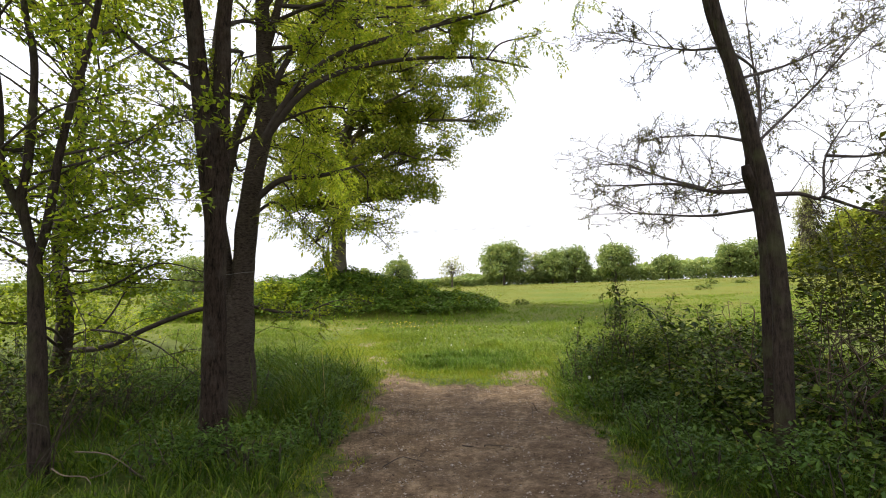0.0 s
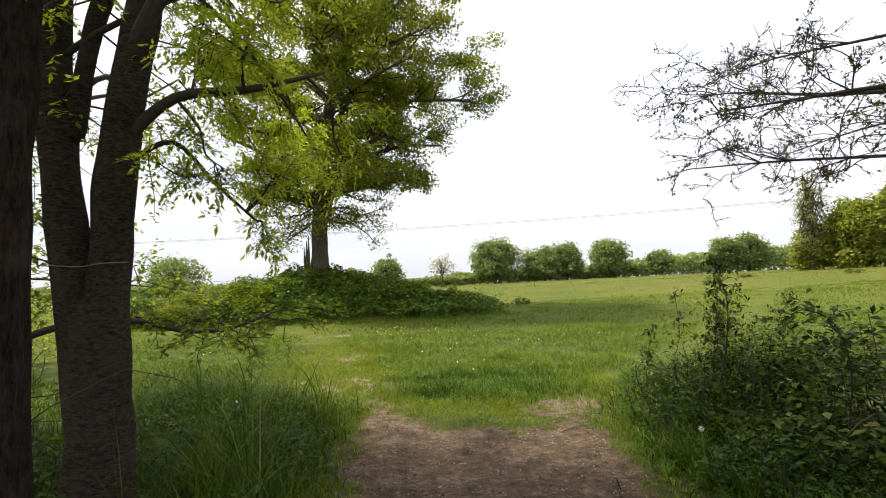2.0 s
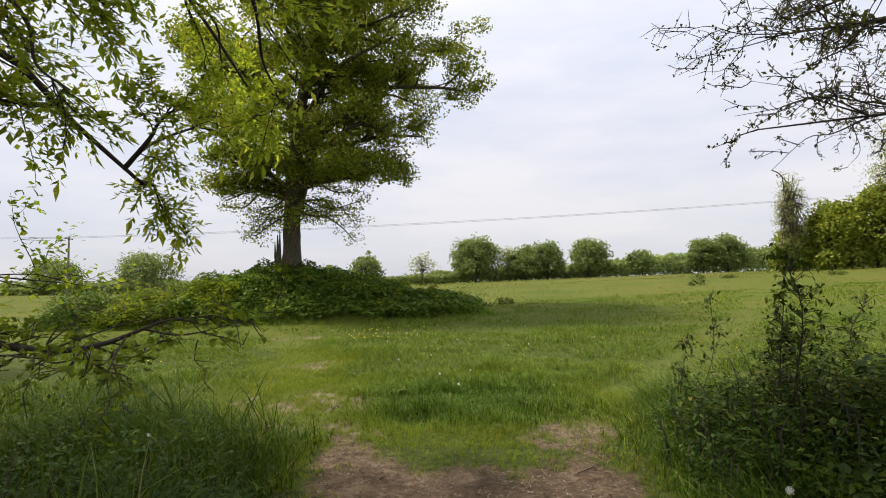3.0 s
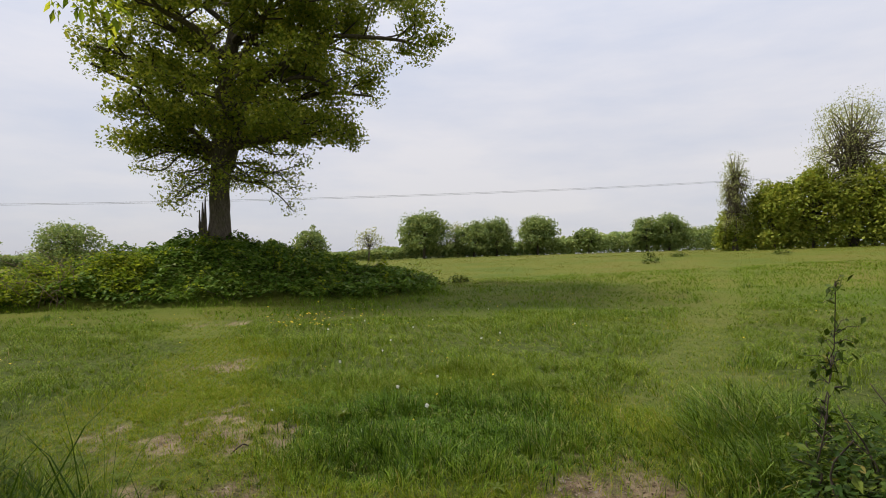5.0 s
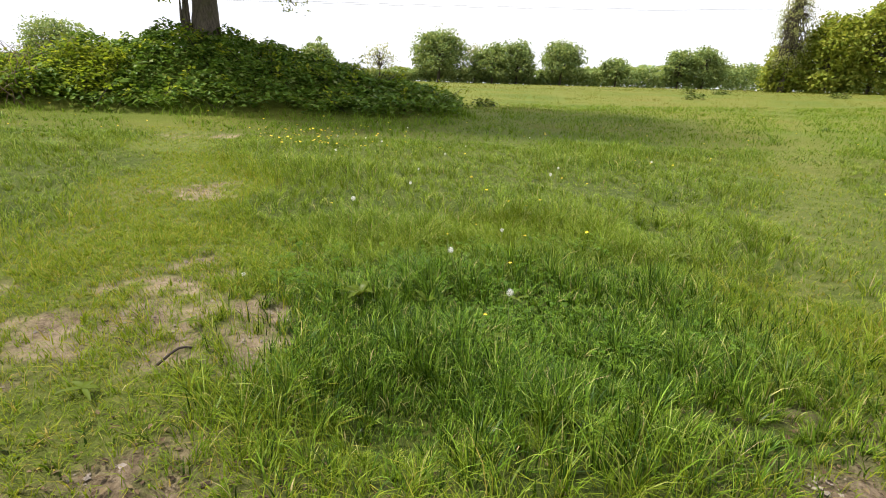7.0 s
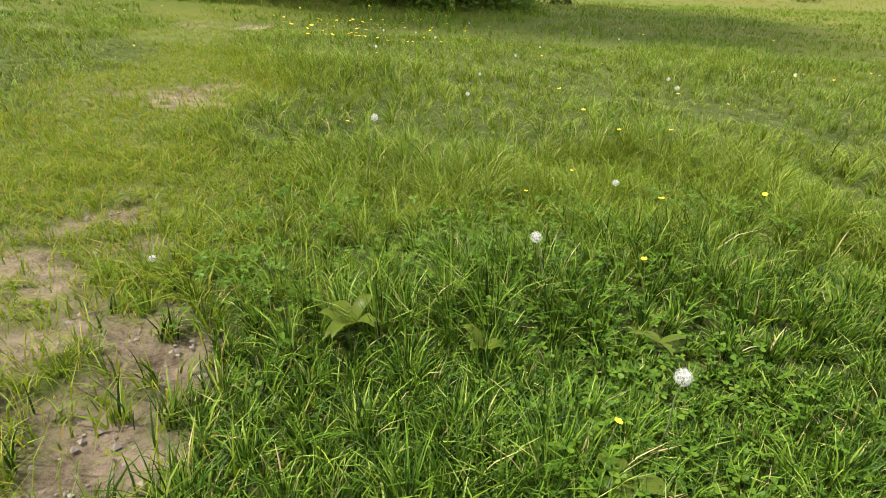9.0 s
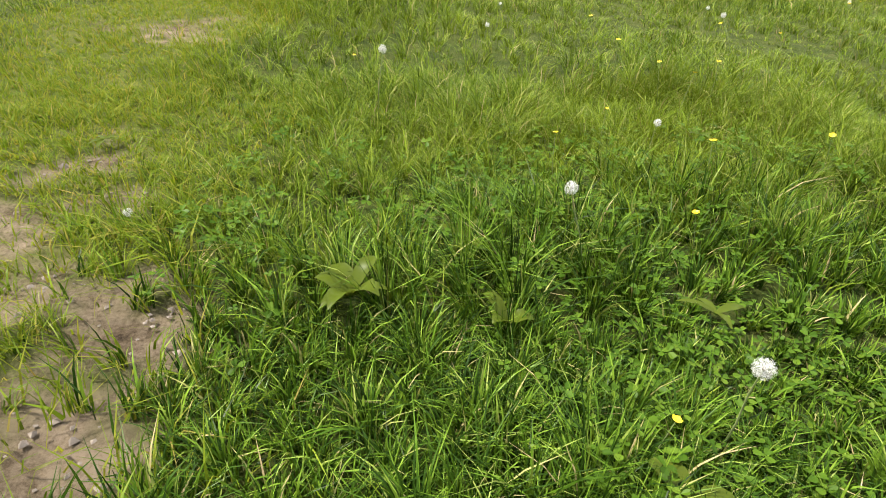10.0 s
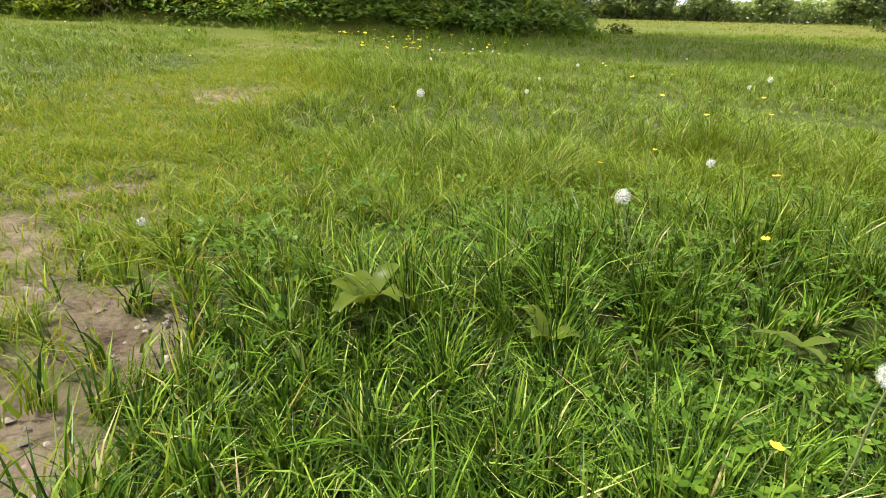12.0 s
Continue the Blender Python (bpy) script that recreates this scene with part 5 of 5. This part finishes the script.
# ---- overhead line ----
def build_line():
    pole = thing("utility_pole", (-42.4, 75, 0), "slim wooden utility pole in the far field", "pole")
    t = Tubes()
    t.add([(-42.4, 75, -0.3), (-42.4, 75, 4), (-42.4, 75, 7.9)], [0.14, 0.125, 0.10], 10)
    part("post", t.geo(), M_WOOD_POLE, pole)
    t = Tubes()
    t.add([(-42.4, 74.2, 7.6), (-42.4, 75.8, 7.6)], [0.06, 0.06], 6)
    part("crossarm", t.geo(), M_WOOD_POLE, pole)
    for dy in (-0.7, 0.7):
        line = thing("power_line", (0, 75 + dy, 0), "thin dark power line strung across the sky", "cable", "power lines")
        t = Tubes()
        pts = []
        for i in range(41):
            s = i / 40
            pts.append((-42.4 + 97 * s, 75 + dy, 7.75 + 4.4 * s - 4 * 0.6 * s * (1 - s)))
        t.add(pts, [0.016] * 41, 5)
        part("cable", t.geo(), M_CABLE, line)
        t = Tubes()
        pts = [(-120 + 77.6 * i / 20, 75 + dy, 9.5 - 1.75 * i / 20 - 2.0 * (i / 20) * (1 - i / 20)) for i in range(21)]
        t.add(pts, [0.016] * 21, 5)
        part("cable", t.geo(), M_CABLE, line)


build_line()

# ---- flowers and weeds ----
def disc(centre, normal, r, sides, cup=0.0):
    c, nrm = Vector(centre), Vector(normal).normalized()
    s = nrm.orthogonal().normalized()
    u = nrm.cross(s)
    v = [c] + [c + (s * math.cos(2 * math.pi * k / sides) + u * math.sin(2 * math.pi * k / sides)) * r + nrm * cup for k in range(sides)]
    return np.array([tuple(p) for p in v]), np.array([(0, 1 + k, 1 + (k + 1) % sides) for k in range(sides)])


def dandelion_clock():
    """A seed head: fine rays out to a ball of down, on a hollow stalk; head at the origin."""
    rng = np.random.RandomState(81)
    ob = thing("dandelion_clock", (0, 0, 0), "white dandelion seed head on a thin stalk in the grass", "flower", "dandelion clocks")
    geos = []
    for i in range(330):
        d = Vector(rng.normal(0, 1, 3)).normalized()
        tip = d * 0.0215 * rng.uniform(0.72, 1.05)
        s = d.orthogonal().normalized()
        u = d.cross(s)
        star = []
        for k in range(10):
            g = 2 * math.pi * k / 10 + i
            o = s * math.cos(g) + u * math.sin(g)
            q = d.cross(o)
            e2 = tip + o * 0.0066 + d * 0.0030
            star.append((np.array([tuple(tip - q * 0.00012), tuple(tip + q * 0.00012), tuple(e2)]), np.array([(0, 1, 2)])))
        star.append((np.array([tuple(d * 0.003 - s * 0.0002), tuple(d * 0.003 + s * 0.0002), tuple(tip)]), np.array([(0, 1, 2)])))
        geos += star
    part("seed_head", merge(*geos), M_SEED, ob, "white downy seed ball", False)
    t = Tubes()
    t.add([(0, 0, -0.002), (0.0, 0, 0.001), (0, 0, 0.004)], [0.004, 0.005, 0.002], 8)
    part("core", t.geo(), M_DRY, ob)
    t = Tubes()
    t.add([(0, 0, 0), (0.004, 0, -0.08), (0.0, 0.006, -0.18), (0.01, 0.01, -0.32)], [0.0018, 0.002, 0.0024, 0.003], 6)
    part("stalk", t.geo(), M_STALK, ob)
    return ob


def buttercup():
    ob = thing("buttercup", (0, 0, 0), "yellow buttercup on a thin stalk in the grass", "flower", "buttercups")
    geos = []
    for k in range(5):
        g = 2 * math.pi * k / 5
        d = Vector((math.cos(g), math.sin(g), 0.35)).normalized()
        geos.append(disc(d * 0.0075, (-d.x * 0.5, -d.y * 0.5, 1), 0.0065, 6, 0.001))
    part("petals", merge(*geos), M_PETAL, ob, "glossy yellow petals", False)
    t = Tubes()
    t.add([(0, 0, 0), (0.004, 0, -0.1), (0, 0.01, -0.3)], [0.0011, 0.0012, 0.0014], 5)
    part("stalk", t.geo(), M_STALK, ob)
    return ob


def head_height(x, y, rng):
    return float(ground_z(np.array(x), np.array(y)) + grass_height(np.array(x), np.array(y)) * rng.uniform(0.95, 1.2))


def build_flowers():
    rng = np.random.RandomState(91)
    clock, cup = dandelion_clock(), buttercup()
    spots = [(0.421, 12.631, 0.282, 0.92), (0.18, 13.276, 0.326, 0.85), (-0.483, 14.676, 0.36, 0.9), (2.093, 8.083, 0.42, 1.1), (-1.16, 13.41, 0.10, 0.6)]
    for x, y in ((0.15, 16.4), (0.35, 17.6), (-0.9, 19.5), (-0.1, 20.2), (0.9, 18.9), (-0.4, 21.0), (1.7, 15.9), (2.6, 18.2), (0.6, 23.5), (-1.0, 22.2), (3.5, 23.0), (-2.6, 9.9), (0.75, 14.2), (4.4, 18.7), (1.6, 21.0)):
        spots.append((x, y, head_height(x, y, rng) + 0.02, rng.uniform(0.7, 0.95)))
    place_all(clock, spots, rng)
    spots = [(0.87, 13.926, 0.25, 1.25), (0.632, 13.435, 0.186, 1.0), (0.287, 12.614, 0.154, 0.9), (0.738, 15.626, 0.42, 1.2), (0.822, 15.234, 0.36, 1.2), (1.0, 15.0, 0.3, 1.1), (1.12, 14.8, 0.3, 1.1), (1.3, 14.95, 0.33, 1.1), (1.45, 14.1, 0.24, 1.1), (0.55, 14.3, 0.24, 0.8), (-0.7, 15.2, 0.2, 0.9), (0.25, 13.9, 0.26, 0.9)]
    for _ in range(60):
        x, y = rng.normal(-1.3, 0.9), rng.normal(20.3, 1.2)
        spots.append((x, y, head_height(x, y, rng) + 0.10, rng.uniform(1.6, 2.2)))
    for _ in range(150):
        y = rng.uniform(15, 32)
        x = rng.uniform(-0.35 * y, 0.55 * y)
        if worn(np.array(x), np.array(y)) < 0.4 and mound(np.array(x), np.array(y)) < 0.05:
            spots.append((x, y, head_height(x, y, rng) + 0.05, rng.uniform(1.0, 1.6)))
    place_all(cup, spots, rng)


def place_all(ob, spots, rng):
    """The first spot takes the thing itself, the others take copies."""
    for i, (x, y, z, s) in enumerate(spots):
        o = ob if i == 0 else copy_thing(ob, Matrix.Identity(4))
        o.matrix_basis = pose(x, y, z, rng.normal(0, 9), rng.normal(0, 9), rng.uniform(0, 360)) @ Matrix.Scale(s, 4)


build_flowers()


def broad_leaf(p, d, length, width, lift, rng):
    """A long leaf with a channel along the midrib and a drooping tip."""
    d = Vector((d[0], d[1], 0)).normalized()
    s = Vector((-d.y, d.x, 0))
    v, f = [], []
    N = 6
    for i in range(N + 1):
        t = i / N
        c = Vector(p) + d * length * t * (1 - 0.15 * t) + Vector((0, 0, length * (lift * t - (lift * 0.62 + 0.12) * t * t)))
        w = width * 0.5 * math.sin(math.pi * (0.06 + 0.94 * t ** 0.8)) + 0.002
        wave = 0.10 * w * math.sin(i * 2.1 + p[0] * 50)
        v += [tuple(c - s * w + Vector((0, 0, w * 0.35 + wave))), tuple(c), tuple(c + s * w + Vector((0, 0, w * 0.35 - wave)))]
    for i in range(N):
        k = 3 * i
        for j in (0, 1):
            f += [(k + j, k + j + 1, k + j + 4), (k + j, k + j + 4, k + j + 3)]
    return np.array(v), np.array(f)


def build_weeds():
    rng = np.random.RandomState(101)
    for x, y, n, L, lift in ((-0.41, 13.05, 8, 0.16, 1.5), (0.0, 12.98, 3, 0.12, 1.4), (0.30, 12.50, 3, 0.17, 0.5), (-0.1, 13.35, 6, 0.16, 0.8), (0.6, 13.1, 4, 0.14, 0.6),
                         (-1.75, 11.75, 6, 0.17, 0.35), (-2.1, 11.9, 5, 0.15, 0.35), (-1.55, 12.1, 5, 0.14, 0.3), (-2.6, 12.3, 6, 0.16, 0.4), (-1.3, 12.75, 5, 0.10, 0.25), (-1.6, 14.1, 5, 0.11, 0.3), (0.75, 11.15, 5, 0.15, 0.5),
                         (1.1, 14.5, 4, 0.13, 0.6), (2.2, 13.9, 6, 0.2, 0.6), (1.4, 13.4, 5, 0.15, 0.5), (-3.0, 11.0, 6, 0.2, 0.6), (-1.5, 8.6, 6, 0.18, 0.6), (2.0, 7.3, 6, 0.2, 0.6)):
        g = float(ground_z(np.array(x), np.array(y)))
        ob = thing("dock_plant", (x, y, g), "broad-leaved dock rosette growing in the grass", "plant", "docks")
        for k in range(n):
            a = 2 * math.pi * k / n + rng.uniform(-0.4, 0.4)
            geo = broad_leaf((x, y, g + 0.02 + 0.35 * float(grass_height(np.array(x), np.array(y)))), (math.cos(a), math.sin(a)), L * rng.uniform(0.5, 0.95), L * rng.uniform(0.13, 0.21) * (1.8 if -0.5 < x < 0.5 and y < 13.2 else 1.0), lift * (0.4 if x < -1.2 else 0.8) * rng.uniform(0.6, 1.3), rng)
            part("leaf", geo, M_BROAD, ob)
    # clover between the blades
    n = 5200
    x, y = rng.uniform(-1.0, 1.7, n), rng.uniform(12.15, 14.6, n)
    ok = (lumps(x, y, 2.6, 110) + 0.7 * lumps(x, y, 7.0, 111) > rng.uniform(-0.5, 0.9, n)) & (lush(x, y) > 0.5)
    x, y = x[ok], y[ok]
    z = ground_z(x, y) + grass_height(x, y) * rng.uniform(0.25, 0.75, len(x))
    geos = []
    a0 = rng.uniform(0, 2 * np.pi, len(x))
    sz = rng.uniform(0.005, 0.0125, len(x))
    tilt = rng.normal(0, 0.25, (len(x), 2))
    for k in range(3):
        a = a0 + k * 2 * np.pi / 3
        pts = []
        for u, w in ((0, 0), (0.7, 0.75), (1.5, 0.95), (1.95, 0.5), (1.8, 0.0), (1.95, -0.5), (1.5, -0.95), (0.7, -0.75)):
            dx, dy = (np.cos(a) * u - np.sin(a) * w * 0.8) * sz, (np.sin(a) * u + np.cos(a) * w * 0.8) * sz
            pts.append(np.stack([x + dx, y + dy, z + dx * tilt[:, 0] + dy * tilt[:, 1] + abs(w) * sz * 0.25], 1))
        v = np.stack(pts, 1)
        i = np.arange(len(x))[:, None] * 8
        geos.append((v.reshape(-1, 3), np.stack([i + [0, j, j + 1] for j in range(1, 7)], 1).reshape(-1, 3)))
    v, f = merge(*geos)
    tagged(new("clover_patch", mesh_from("clover_patch", v, f, M_CLOVER)), "white clover leaves low among the grass", "clover", kind="stuff")
    # stones and crumbs on the soil
    n = 6500
    x = np.concatenate([rng.uniform(-1.3, 2.1, n), rng.uniform(-2.8, 2.4, n)])
    y = np.concatenate([rng.uniform(3, 11.4, n), rng.uniform(11, 14.2, n)])
    ok = bare(x, y) > 0.45
    x, y = x[ok], y[ok]
    r = np.abs(rng.normal(0, 0.0055, len(x))) + 0.003
    z = ground_z(x, y) - 0.015
    oct_v = np.array([(1, 0, 0), (0, 1, 0), (-1, 0, 0), (0, -1, 0), (0, 0, 0.7), (0, 0, -0.7)])
    oct_f = np.array([(0, 1, 4), (1, 2, 4), (2, 3, 4), (3, 0, 4), (1, 0, 5), (2, 1, 5), (3, 2, 5), (0, 3, 5)])
    v = oct_v[None] * r[:, None, None] * rng.uniform(0.6, 1.4, (len(x), 6, 1)) + np.stack([x, y, z], 1)[:, None]
    f = oct_f[None] + (np.arange(len(x)) * 6)[:, None, None]
    tagged(new("gravel", mesh_from("gravel", v.reshape(-1, 3), f.reshape(-1, 3), M_STONE)), "small pale stones and crumbs of soil on the path", "gravel", kind="stuff")
    n = 26000
    x, y = rng.uniform(-1.6, 2.3, n), rng.uniform(3, 12.0, n)
    edge = np.exp(-np.minimum(np.abs(x + 1.05), np.abs(x - 1.75)) / 0.35)
    ok = rng.uniform(0, 1, n) < 0.25 + 0.75 * edge
    x, y = x[ok], y[ok]
    v, f = kites(np.stack([x, y, ground_z(x, y) - 0.002 + rng.uniform(0, 0.006, len(x))], 1), rng.uniform(0.012, 0.04, len(x)), rng, 0.85, 0.5)
    tagged(new("leaf_litter", mesh_from("leaf_litter", v, f, M_LITTER)), "scattered brown dead leaves and crumbs on the path", "leaf litter", kind="stuff")
    for p, q, r in (((-1.35, 12.35, 0), (-1.13, 12.62, 0), 0.008), ((0.2, 6.3, 0), (0.75, 6.2, 0), 0.007), ((1.3, 7.9, 0), (1.05, 7.3, 0), 0.006), ((-0.6, 5.6, 0), (-0.2, 5.75, 0), 0.006), ((1.45, 9.9, 0), (1.25, 9.7, 0), 0.006), ((-1.75, 12.75, 0), (-1.55, 12.6, 0), 0.006), ((-0.9, 6.8, 0), (-0.55, 6.65, 0), 0.005)):
        ob = thing("fallen_twig", (p[0], p[1], 0), "short dark twig lying on the bare soil", "twig", "fallen twigs")
        t = Tubes()
        limb(t, rng, (p[0], p[1], float(ground_z(np.array(p[0]), np.array(p[1])))), (q[0], q[1], float(ground_z(np.array(q[0]), np.array(q[1])))), r, r * 0.5, 0.02, 6)
        part("wood", t.geo(), M_TWIG, ob)


build_weeds()
